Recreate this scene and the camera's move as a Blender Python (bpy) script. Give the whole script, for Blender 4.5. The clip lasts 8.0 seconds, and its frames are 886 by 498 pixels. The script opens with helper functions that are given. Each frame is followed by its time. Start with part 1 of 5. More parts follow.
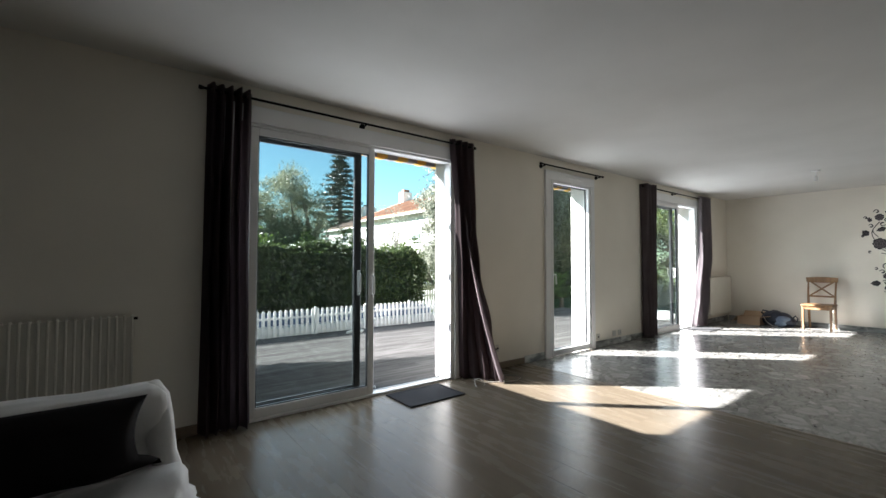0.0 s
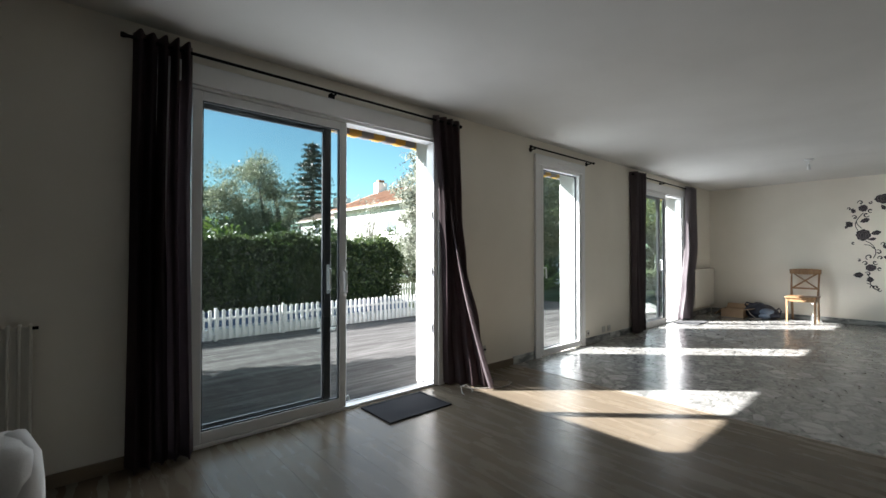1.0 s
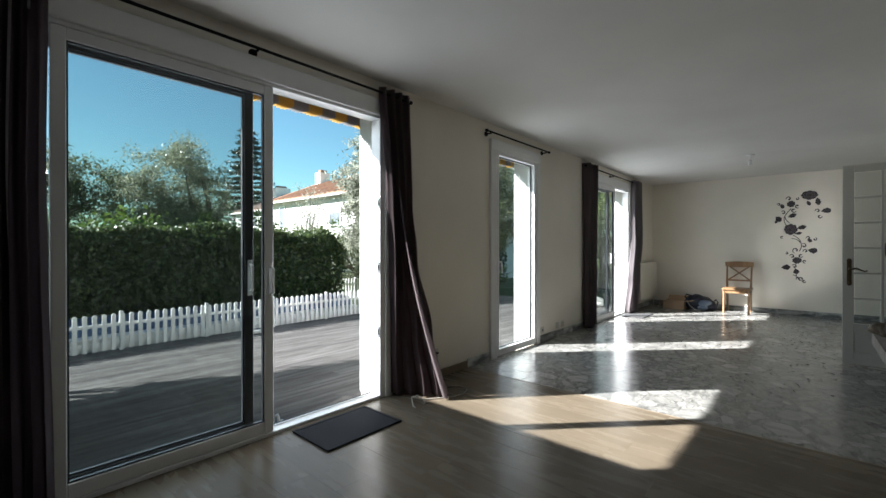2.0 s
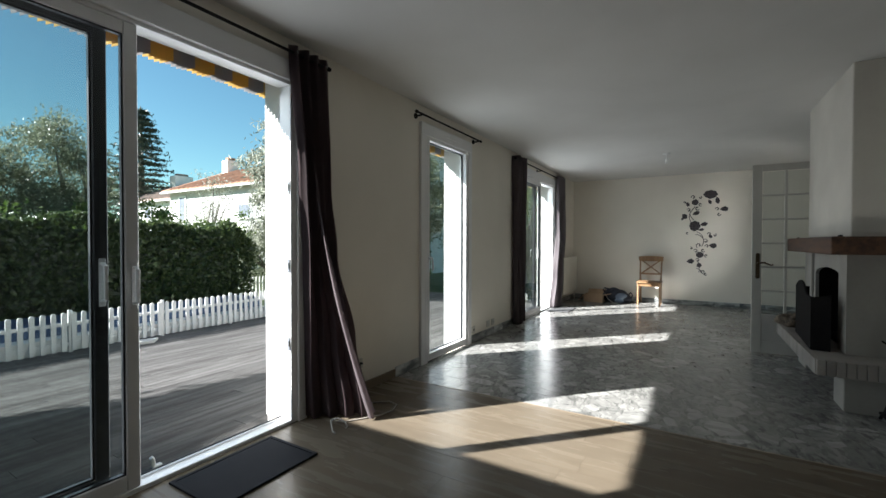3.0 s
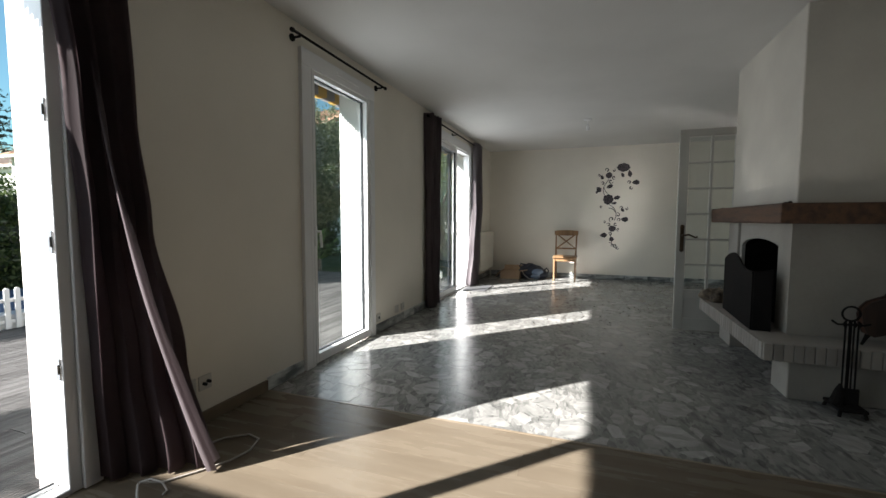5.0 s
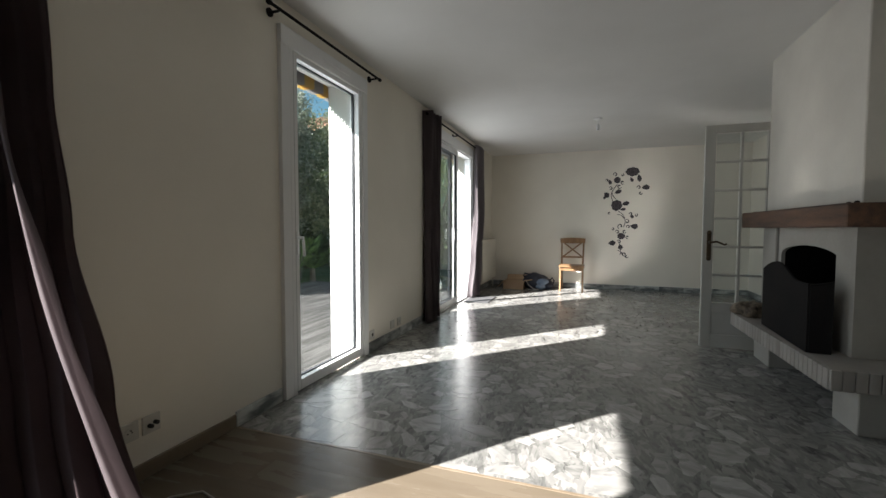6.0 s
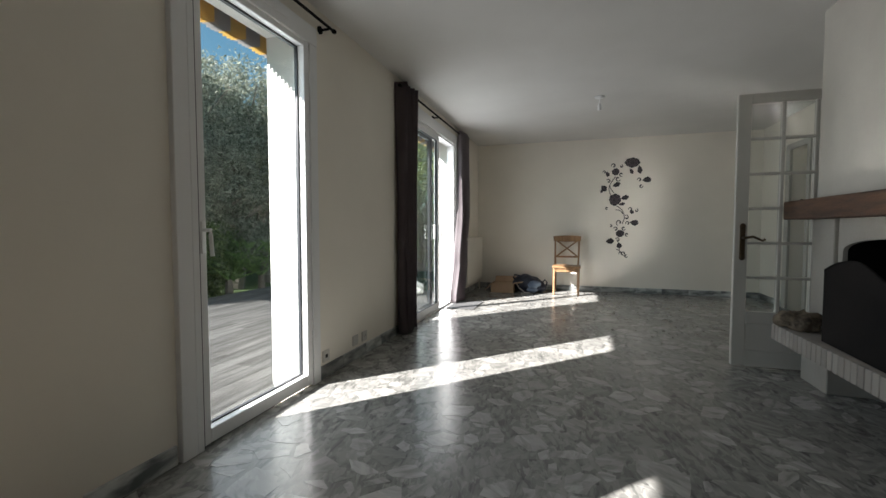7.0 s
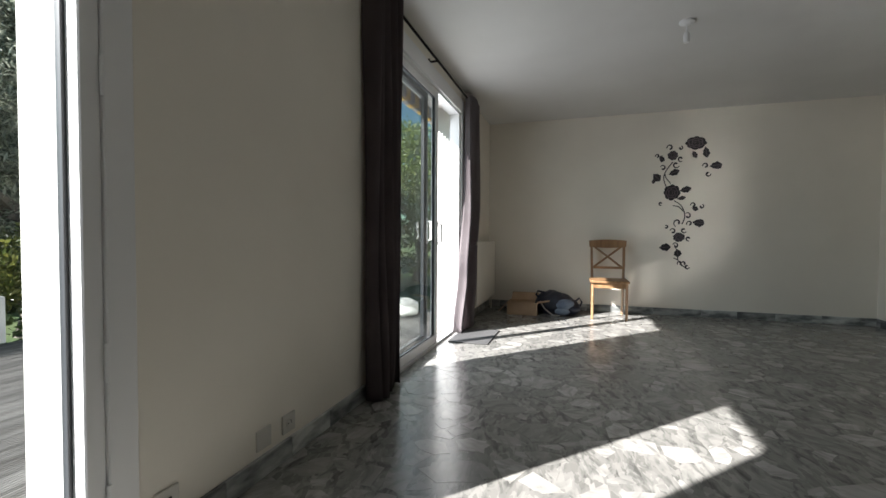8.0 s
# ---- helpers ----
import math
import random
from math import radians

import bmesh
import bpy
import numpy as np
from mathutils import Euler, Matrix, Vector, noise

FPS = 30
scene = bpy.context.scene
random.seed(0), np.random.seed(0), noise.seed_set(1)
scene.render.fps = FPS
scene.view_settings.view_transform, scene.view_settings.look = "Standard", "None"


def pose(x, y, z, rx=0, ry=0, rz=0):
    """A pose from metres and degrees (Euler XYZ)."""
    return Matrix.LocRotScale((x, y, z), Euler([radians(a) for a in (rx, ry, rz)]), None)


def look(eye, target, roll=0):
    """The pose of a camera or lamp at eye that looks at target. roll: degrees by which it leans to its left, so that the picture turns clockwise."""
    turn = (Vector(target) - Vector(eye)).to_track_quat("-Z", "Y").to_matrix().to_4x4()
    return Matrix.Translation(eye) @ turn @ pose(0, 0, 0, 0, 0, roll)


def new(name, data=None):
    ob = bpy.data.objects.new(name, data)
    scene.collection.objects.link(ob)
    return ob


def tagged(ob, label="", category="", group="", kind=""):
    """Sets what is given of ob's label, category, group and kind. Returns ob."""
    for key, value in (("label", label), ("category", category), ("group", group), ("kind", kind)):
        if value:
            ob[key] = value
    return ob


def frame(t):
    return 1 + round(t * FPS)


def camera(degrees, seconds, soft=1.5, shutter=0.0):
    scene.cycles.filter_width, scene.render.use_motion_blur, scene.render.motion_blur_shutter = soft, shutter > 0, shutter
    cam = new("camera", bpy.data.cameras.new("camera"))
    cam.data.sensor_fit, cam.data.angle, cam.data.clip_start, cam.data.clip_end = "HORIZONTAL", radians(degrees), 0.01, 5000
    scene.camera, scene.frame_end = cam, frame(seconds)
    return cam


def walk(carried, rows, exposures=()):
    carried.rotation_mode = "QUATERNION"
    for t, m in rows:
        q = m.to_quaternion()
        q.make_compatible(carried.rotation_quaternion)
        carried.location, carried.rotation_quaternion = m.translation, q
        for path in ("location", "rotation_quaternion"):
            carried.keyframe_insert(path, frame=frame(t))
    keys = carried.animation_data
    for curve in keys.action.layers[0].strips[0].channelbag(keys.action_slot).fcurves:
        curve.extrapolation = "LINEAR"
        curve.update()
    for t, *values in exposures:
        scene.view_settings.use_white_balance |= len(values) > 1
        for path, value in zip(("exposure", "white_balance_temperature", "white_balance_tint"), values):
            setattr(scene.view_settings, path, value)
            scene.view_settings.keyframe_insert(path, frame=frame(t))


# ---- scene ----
cam = camera(92.7, 8.0)
EXPOSURE, SUN, SKY, GLOW = 1.69, 7.2, 0.05, 4.3
PATH = [
    (0, (0.194, 0.247, 1.184), (1.423, 1.824, 1.246), 0.1),
    (0.5, (0.301, 0.45, 1.183), (1.538, 2.021, 1.232), 0.0),
    (1, (0.44, 0.667, 1.189), (1.76, 2.169, 1.213), -0.0),
    (2.5, (0.88, 1.184, 1.187), (2.484, 2.378, 1.17), 0.0),
    (3, (1.045, 1.341, 1.183), (2.764, 2.363, 1.153), 0.1),
    (3.5, (1.199, 1.442, 1.183), (3.012, 2.283, 1.115), 0.1),
    (4, (1.408, 1.509, 1.169), (3.278, 2.209, 1.043), 0.0),
    (4.5, (1.625, 1.546, 1.144), (3.505, 2.209, 0.992), 0.1),
    (6, (2.245, 1.78, 1.092), (4.132, 2.435, 0.995), 0.1),
    (6.5, (2.455, 1.828, 1.077), (4.347, 2.472, 0.986), 0.0),
    (7, (3.008, 1.937, 1.036), (4.914, 2.535, 0.941), -0.0),
    (7.5, (3.922, 2.072, 1.014), (5.816, 2.706, 0.913), -0.1),
    (8, (4.619, 2.43, 0.947), (6.524, 3.036, 0.891), 0.3),
]
walk(cam, [(t, look(eye, target, roll)) for t, eye, target, roll in PATH], [
    (0.0, EXPOSURE + 0.64, 6120, 12), (1.2, EXPOSURE + 0.36, 6100, 11), (2.5, EXPOSURE + 0.02, 6050, 9), (4.0, EXPOSURE - 0.06, 6150, 10),
    (6.0, EXPOSURE + 0.08, 6300, 12), (7.0, EXPOSURE + 0.12, 6300, 12), (8.0, EXPOSURE - 0.14, 6250, 12)])

# ---- light ----
SUN_WAY = Vector((1.108, -1.076, -1.0)).normalized()
world = bpy.data.worlds.new("sky")
scene.world = world
world.use_nodes = True
_n = world.node_tree.nodes
_sky = _n.new("ShaderNodeTexSky")
_sky.sky_type = "NISHITA"
_sky.sun_disc = False
_sky.sun_elevation = math.asin(-SUN_WAY.z)
_sky.sun_rotation = math.atan2(-SUN_WAY.x, -SUN_WAY.y)
_sky.dust_density, _sky.ozone_density = 0.3, 0.5
_hue = _n.new("ShaderNodeMix")
_hue.data_type, _hue.blend_type = "RGBA", "MULTIPLY"
_hue.inputs["Factor"].default_value, _hue.inputs["B"].default_value = 1.0, (0.74, 1.06, 1.0, 1)
world.node_tree.links.new(_sky.outputs[0], _hue.inputs["A"])
world.node_tree.links.new(_hue.outputs["Result"], _n["Background"].inputs[0])
_n["Background"].inputs[1].default_value = SKY

scene.cycles.caustics_reflective, scene.cycles.blur_glossy = True, 0.0
sun = new("sun", bpy.data.lights.new("sun", "SUN"))
sun.data.energy, sun.data.angle, sun.data.color = SUN, radians(0.6), (1.0, 0.955, 0.895)
# sky light entering by the three openings, one panel in each
for x0, x1, share_of in ((0.97, 2.90, 0.66), (4.49, 5.38, 0.85), (7.08, 8.80, 1.0)):
    panel_light = new("sky_panel", bpy.data.lights.new("sky_panel", "AREA"))
    panel_light.data.shape, panel_light.data.size, panel_light.data.size_y = "RECTANGLE", x1 - x0, 2.1
    panel_light.data.energy, panel_light.data.color = GLOW * share_of * (x1 - x0), (0.93, 0.97, 1.0)
    panel_light.matrix_world = look(((x0 + x1) / 2, 3.72, 1.1), ((x0 + x1) / 2, 0.0, 1.0))
sun.matrix_world = look((-8, 12, 9), Vector((-8, 12, 9)) + SUN_WAY)


# ---- materials ----
def nodes_of(name):
    m = bpy.data.materials.new(name)
    m.use_nodes = True
    return m, m.node_tree.nodes, m.node_tree.links, m.node_tree.nodes["Principled BSDF"]


def surface(name, a, b, rough=0.6, metal=0.0, coarse=1.5, fine=40.0, bump=0.1, depth=0.002, stretch=(1, 1, 1), per_piece=0.0, wear=0.25, sheen=0.0, gloss=0.5):
    """A two-scale surface: colour a drifting to b in patches, fine grain, bump and uneven gloss."""
    m, n, k, p = nodes_of(name)
    tc, mp = n.new("ShaderNodeTexCoord"), n.new("ShaderNodeMapping")
    mp.inputs["Scale"].default_value = stretch
    k.new(tc.outputs["Object"], mp.inputs["Vector"])
    if per_piece:
        # each piece is cut from another stretch of the stuff
        own, shift = n.new("ShaderNodeObjectInfo"), n.new("ShaderNodeVectorMath")
        shift.operation = "SCALE"
        shift.inputs[0].default_value = (37.0, 53.0, 71.0)
        k.new(own.outputs["Random"], shift.inputs["Scale"])
        k.new(shift.outputs[0], mp.inputs["Location"])
    big, small = n.new("ShaderNodeTexNoise"), n.new("ShaderNodeTexNoise")
    big.inputs["Scale"].default_value, small.inputs["Scale"].default_value = coarse, fine
    big.inputs["Detail"].default_value, small.inputs["Detail"].default_value = 4, 6
    k.new(mp.outputs[0], big.inputs["Vector"])
    k.new(mp.outputs[0], small.inputs["Vector"])
    ramp = n.new("ShaderNodeMapRange")
    ramp.inputs["From Min"].default_value, ramp.inputs["From Max"].default_value = 0.35, 0.65
    k.new(big.outputs[0], ramp.inputs["Value"])
    add = n.new("ShaderNodeMath")
    add.operation = "MULTIPLY_ADD"
    k.new(small.outputs[0], add.inputs[0])
    add.inputs[1].default_value = wear * 2
    add.inputs[2].default_value = -wear
    tot = n.new("ShaderNodeMath")
    tot.use_clamp = True
    k.new(ramp.outputs[0], tot.inputs[0])
    k.new(add.outputs[0], tot.inputs[1])
    mix = n.new("ShaderNodeMix")
    mix.data_type = "RGBA"
    mix.inputs["A"].default_value, mix.inputs["B"].default_value = (*a, 1), (*b, 1)
    k.new(tot.outputs[0], mix.inputs["Factor"])
    colour = mix.outputs["Result"]
    if per_piece:
        info, hsv, mr = n.new("ShaderNodeObjectInfo"), n.new("ShaderNodeHueSaturation"), n.new("ShaderNodeMapRange")
        mr.inputs["To Min"].default_value, mr.inputs["To Max"].default_value = 1 - per_piece, 1 + per_piece
        k.new(info.outputs["Random"], mr.inputs["Value"])
        k.new(mr.outputs[0], hsv.inputs["Value"])
        k.new(colour, hsv.inputs["Color"])
        colour = hsv.outputs[0]
    k.new(colour, p.inputs["Base Color"])
    rr = n.new("ShaderNodeMapRange")
    rr.inputs["To Min"].default_value, rr.inputs["To Max"].default_value = rough * 0.85, min(1.0, rough * 1.15)
    k.new(big.outputs[0], rr.inputs["Value"])
    k.new(rr.outputs[0], p.inputs["Roughness"])
    p.inputs["Metallic"].default_value = metal
    p.inputs["Specular IOR Level"].default_value = gloss
    p.inputs["Sheen Weight"].default_value = sheen
    bp = n.new("ShaderNodeBump")
    bp.inputs["Strength"].default_value, bp.inputs["Distance"].default_value = bump, depth
    k.new(small.outputs[0], bp.inputs["Height"])
    k.new(bp.outputs[0], p.inputs["Normal"])
    return m


def leafy(name, a, b, back=0.35):
    """Leaves: colour varies leaf by leaf and in patches, and a little light comes through."""
    m, n, k, p = nodes_of(name)
    geo, mix = n.new("ShaderNodeNewGeometry"), n.new("ShaderNodeMix")
    mix.data_type = "RGBA"
    mix.inputs["A"].default_value, mix.inputs["B"].default_value = (*a, 1), (*b, 1)
    k.new(geo.outputs["Random Per Island"], mix.inputs["Factor"])
    k.new(mix.outputs["Result"], p.inputs["Base Color"])
    p.inputs["Roughness"].default_value = 0.36
    tr, ms = n.new("ShaderNodeBsdfTranslucent"), n.new("ShaderNodeMixShader")
    k.new(mix.outputs["Result"], tr.inputs["Color"])
    ms.inputs[0].default_value = back
    k.new(p.outputs[0], ms.inputs[1])
    k.new(tr.outputs[0], ms.inputs[2])
    k.new(ms.outputs[0], n["Material Output"].inputs["Surface"])
    return m


def glass_material():
    m, n, k, p = nodes_of("window_glass")
    t, g, ms, lw = n.new("ShaderNodeBsdfTransparent"), n.new("ShaderNodeBsdfGlossy"), n.new("ShaderNodeMixShader"), n.new("ShaderNodeLayerWeight")
    lw.inputs["Blend"].default_value = 0.5
    pw, fr = n.new("ShaderNodeMath"), n.new("ShaderNodeMath")
    pw.operation, fr.operation = "POWER", "MULTIPLY_ADD"
    pw.inputs[1].default_value = 5.0
    fr.inputs[1].default_value, fr.inputs[2].default_value = 0.8, 0.03
    k.new(lw.outputs["Facing"], pw.inputs[0])
    k.new(pw.outputs[0], fr.inputs[0])
    t.inputs["Color"].default_value = (0.88, 0.90, 0.895, 1)
    g.inputs["Roughness"].default_value = 0.0
    k.new(fr.outputs[0], ms.inputs[0])
    k.new(t.outputs[0], ms.inputs[1])
    k.new(g.outputs[0], ms.inputs[2])
    k.new(ms.outputs[0], n["Material Output"].inputs["Surface"])
    return m


def marble_material(name, lo, hi, fine, veins):
    """Polished marble: tone by piece between lo and hi, soft grey veins, each piece cut another way out of the block."""
    m, n, k, p = nodes_of(name)
    tc, info, geo = n.new("ShaderNodeTexCoord"), n.new("ShaderNodeObjectInfo"), n.new("ShaderNodeNewGeometry")
    rnd, frac = n.new("ShaderNodeMath"), n.new("ShaderNodeMath")
    frac.operation = "FRACT"
    k.new(info.outputs["Random"], rnd.inputs[0])
    k.new(geo.outputs["Random Per Island"], rnd.inputs[1])
    k.new(rnd.outputs[0], frac.inputs[0])
    tone = n.new("ShaderNodeMix")
    tone.data_type = "RGBA"
    tone.inputs["A"].default_value, tone.inputs["B"].default_value = (*lo, 1), (*hi, 1)
    k.new(frac.outputs[0], tone.inputs["Factor"])
    comb, off, rot, ang, st = n.new("ShaderNodeCombineXYZ"), n.new("ShaderNodeVectorMath"), n.new("ShaderNodeVectorRotate"), n.new("ShaderNodeMath"), n.new("ShaderNodeMapping")
    for i in range(3):
        k.new(frac.outputs[0], comb.inputs[i])
    off.operation, ang.operation, rot.rotation_type = "MULTIPLY_ADD", "MULTIPLY", "Z_AXIS"
    off.inputs[1].default_value = (37, 53, 71)
    ang.inputs[1].default_value = 12.0
    st.inputs["Scale"].default_value = (1.0, 2.4, 1.0)
    k.new(frac.outputs[0], ang.inputs[0])
    k.new(ang.outputs[0], rot.inputs["Angle"])
    k.new(tc.outputs["Object"], rot.inputs["Vector"])
    k.new(comb.outputs[0], off.inputs[0])
    k.new(rot.outputs[0], off.inputs[2])
    k.new(off.outputs[0], st.inputs["Vector"])
    vein, chips = n.new("ShaderNodeTexNoise"), n.new("ShaderNodeTexVoronoi")
    vein.inputs["Scale"].default_value, vein.inputs["Detail"].default_value, vein.inputs["Distortion"].default_value = fine, 8, 1.8
    chips.inputs["Scale"].default_value = fine * 3.2
    warp = n.new("ShaderNodeMix")
    warp.data_type = "VECTOR"
    warp.inputs["Factor"].default_value = 0.12
    k.new(st.outputs[0], vein.inputs["Vector"])
    k.new(st.outputs[0], warp.inputs["A"])
    k.new(vein.outputs["Color"], warp.inputs["B"])
    k.new(warp.outputs["Result"], chips.inputs["Vector"])
    vr = n.new("ShaderNodeValToRGB")
    v = vr.color_ramp.elements
    v[0].position, v[0].color = 0.34, (0.52, 0.53, 0.53, 1)
    v[1].position, v[1].color = 0.56, (1, 1, 1, 1)
    s = v.new(0.45)
    s.color = (0.84, 0.85, 0.85, 1)
    k.new(vein.outputs[0], vr.inputs[0])
    mul = n.new("ShaderNodeMix")
    mul.data_type, mul.blend_type = "RGBA", "MULTIPLY"
    mul.inputs["Factor"].default_value = veins
    k.new(tone.outputs["Result"], mul.inputs["A"])
    k.new(vr.outputs[0], mul.inputs["B"])
    grey = n.new("ShaderNodeRGBToBW")
    k.new(chips.outputs["Color"], grey.inputs[0])
    cm = n.new("ShaderNodeMapRange")
    cm.inputs["To Min"].default_value, cm.inputs["To Max"].default_value = 1.0 - 0.75 * (veins - 0.45), 1.0 + 0.6 * (veins - 0.45)
    k.new(grey.outputs[0], cm.inputs["Value"])
    hsv = n.new("ShaderNodeHueSaturation")
    k.new(mul.outputs["Result"], hsv.inputs["Color"])
    k.new(cm.outputs[0], hsv.inputs["Value"])
    k.new(hsv.outputs[0], p.inputs["Base Color"])
    rr = n.new("ShaderNodeMapRange")
    rr.inputs["To Min"].default_value, rr.inputs["To Max"].default_value = 0.14, 0.28
    k.new(vein.outputs[0], rr.inputs["Value"])
    k.new(rr.outputs[0], p.inputs["Roughness"])
    return m


M_TAUPE = surface("unseen_wall_taupe", (0.28, 0.26, 0.225), (0.32, 0.295, 0.255), 0.8, fine=80)
M_WALL = surface("wall_paint", (0.83, 0.785, 0.69), (0.77, 0.725, 0.635), 0.75, coarse=1.1, fine=55, bump=0.14, wear=0.12)
M_CEIL = surface("ceiling_paint", (0.66, 0.65, 0.62), (0.62, 0.61, 0.58), 0.85, fine=70, bump=0.05, wear=0.08)
M_RENDER = surface("white_render", (0.82, 0.81, 0.78), (0.74, 0.73, 0.70), 0.9, fine=60, bump=0.4, depth=0.004)
M_PVC = surface("white_pvc", (0.80, 0.80, 0.79), (0.76, 0.76, 0.75), 0.35, fine=30, bump=0.02, wear=0.05)
M_GASKET = surface("charcoal_aluminium", (0.02, 0.022, 0.025), (0.03, 0.032, 0.035), 0.4)
M_GLASS = glass_material()
M_MARBLE = marble_material("polished_marble", (0.235, 0.232, 0.217), (0.41, 0.402, 0.377), 5.0, 0.70)
M_GROUT = marble_material("marble_matrix", (0.25, 0.246, 0.230), (0.25, 0.246, 0.230), 6.0, 1.0)
M_OAK = surface("laminate_oak", (0.128, 0.103, 0.073), (0.158, 0.130, 0.094), 0.27, coarse=2.2, fine=26, bump=0.06, depth=0.0006, stretch=(6, 1, 1), per_piece=0.06, wear=0.22, gloss=0.10)
M_DECK = surface("weathered_deck", (0.160, 0.155, 0.150), (0.096, 0.091, 0.087), 0.75, coarse=1.6, fine=30, bump=0.35, depth=0.003, stretch=(1, 10, 1), per_piece=0.2, wear=0.5, gloss=0.12)
M_CURTAIN = surface("plum_curtain", (0.036, 0.026, 0.027), (0.055, 0.040, 0.042), 0.8, coarse=4, fine=160, bump=0.25, gloss=0.2)
_tr, _ms = M_CURTAIN.node_tree.nodes.new("ShaderNodeBsdfTranslucent"), M_CURTAIN.node_tree.nodes.new("ShaderNodeMixShader")
_tr.inputs["Color"].default_value, _ms.inputs[0].default_value = (0.50, 0.42, 0.43, 1), 0.4
M_CURTAIN.node_tree.links.new(M_CURTAIN.node_tree.nodes["Principled BSDF"].outputs[0], _ms.inputs[1])
M_CURTAIN.node_tree.links.new(_tr.outputs[0], _ms.inputs[2])
M_CURTAIN.node_tree.links.new(_ms.outputs[0], M_CURTAIN.node_tree.nodes["Material Output"].inputs["Surface"])
def cloth_material(name, a, b, through_colour, share):
    """Woven cloth that lets some sunlight through."""
    m = surface(name, a, b, 0.85, coarse=4, fine=160, bump=0.25, gloss=0.2)
    n, k = m.node_tree.nodes, m.node_tree.links
    tr, ms = n.new("ShaderNodeBsdfTranslucent"), n.new("ShaderNodeMixShader")
    tr.inputs["Color"].default_value, ms.inputs[0].default_value = (*through_colour, 1), share
    k.new(n["Principled BSDF"].outputs[0], ms.inputs[1])
    k.new(tr.outputs[0], ms.inputs[2])
    k.new(ms.outputs[0], n["Material Output"].inputs["Surface"])
    return m


# Paler copies of the plum cloth: the sunlight on them put into the colour.
M_CURTAIN_LIT = cloth_material("lit_plum_curtain", (0.080, 0.064, 0.066), (0.11, 0.090, 0.092), (0.35, 0.29, 0.30), 0.25)
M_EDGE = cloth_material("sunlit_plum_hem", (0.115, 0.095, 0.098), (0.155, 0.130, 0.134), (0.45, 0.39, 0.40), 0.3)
M_CURTAIN_SUN = cloth_material("sunlit_plum_curtain", (0.18, 0.158, 0.165), (0.24, 0.215, 0.222), (0.66, 0.62, 0.63), 0.42)
M_IRON = surface("black_iron", (0.009, 0.009, 0.009), (0.02, 0.018, 0.017), 0.8, fine=60, bump=0.2, gloss=0.06)
M_BRONZE = surface("bronze", (0.06, 0.045, 0.03), (0.11, 0.08, 0.05), 0.4, metal=0.8)
M_STEEL = surface("chrome", (0.6, 0.6, 0.6), (0.7, 0.7, 0.7), 0.2, metal=1.0)
M_BEAM = surface("oak_beam", (0.042, 0.021, 0.011), (0.110, 0.056, 0.029), 0.75, coarse=2.5, fine=22, bump=0.5, depth=0.004, stretch=(1, 8, 8), wear=0.5)
M_CHAIR = surface("antique_pine", (0.20, 0.112, 0.052), (0.29, 0.17, 0.082), 0.42, coarse=4, fine=30, bump=0.08, stretch=(7, 7, 1), wear=0.4)
M_RED = surface("mahogany", (0.022, 0.011, 0.007), (0.038, 0.018, 0.011), 0.5, coarse=4, fine=30, stretch=(6, 6, 1), wear=0.4)
M_LEATHER = surface("tan_leather", (0.05, 0.022, 0.013), (0.08, 0.036, 0.02), 0.6, coarse=8, fine=90, bump=0.3)
M_SKIRT = surface("skirting_marble", (0.10, 0.11, 0.11), (0.44, 0.45, 0.43), 0.3, coarse=5, fine=14, wear=0.5, per_piece=0.5, stretch=(1, 1, 3))
M_SKIRT_WOOD = surface("skirting_laminate", (0.17, 0.13, 0.085), (0.22, 0.17, 0.115), 0.45, stretch=(1, 9, 9), wear=0.4)
M_MAT = surface("rubber_mat", (0.014, 0.015, 0.018), (0.027, 0.028, 0.032), 0.9, fine=220, bump=0.8, depth=0.004, gloss=0.12)
M_MATGREY = surface("grey_mat", (0.065, 0.065, 0.066), (0.10, 0.10, 0.10), 0.95, fine=220, bump=0.8, depth=0.004)
M_SHEET = surface("white_cotton", (0.74, 0.73, 0.71), (0.66, 0.65, 0.63), 0.9, coarse=5, fine=140, bump=0.25, sheen=0.2)
M_CUSHION = surface("black_velvet", (0.010, 0.009, 0.009), (0.018, 0.016, 0.016), 0.95, fine=120, bump=0.3, gloss=0.05)
M_RAD = surface("radiator_enamel", (0.66, 0.63, 0.55), (0.60, 0.57, 0.50), 0.4, bump=0.02)
M_DOOR = surface("door_paint", (0.47, 0.457, 0.417), (0.42, 0.41, 0.372), 0.45, fine=40, bump=0.06, stretch=(3, 3, 1))
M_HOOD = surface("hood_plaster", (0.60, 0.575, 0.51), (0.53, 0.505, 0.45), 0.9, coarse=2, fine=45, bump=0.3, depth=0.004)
# Hood plaster made darker: the shade below the beam put into the colour.
M_PLASTER_SHADE = surface("shaded_plaster", (0.33, 0.315, 0.28), (0.265, 0.25, 0.222), 0.9, coarse=2, fine=45, bump=0.35, depth=0.004)
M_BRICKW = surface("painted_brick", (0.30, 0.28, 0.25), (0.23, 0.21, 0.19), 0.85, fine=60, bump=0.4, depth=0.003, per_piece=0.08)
M_SOOT = surface("soot", (0.006, 0.006, 0.006), (0.014, 0.012, 0.011), 0.95, fine=40, bump=0.5, gloss=0.03)
M_DECAL = surface("black_vinyl", (0.016, 0.014, 0.016), (0.03, 0.026, 0.028), 0.5)
M_DECAL_VEIN = surface("mauve_vinyl", (0.10, 0.075, 0.085), (0.13, 0.10, 0.11), 0.5)
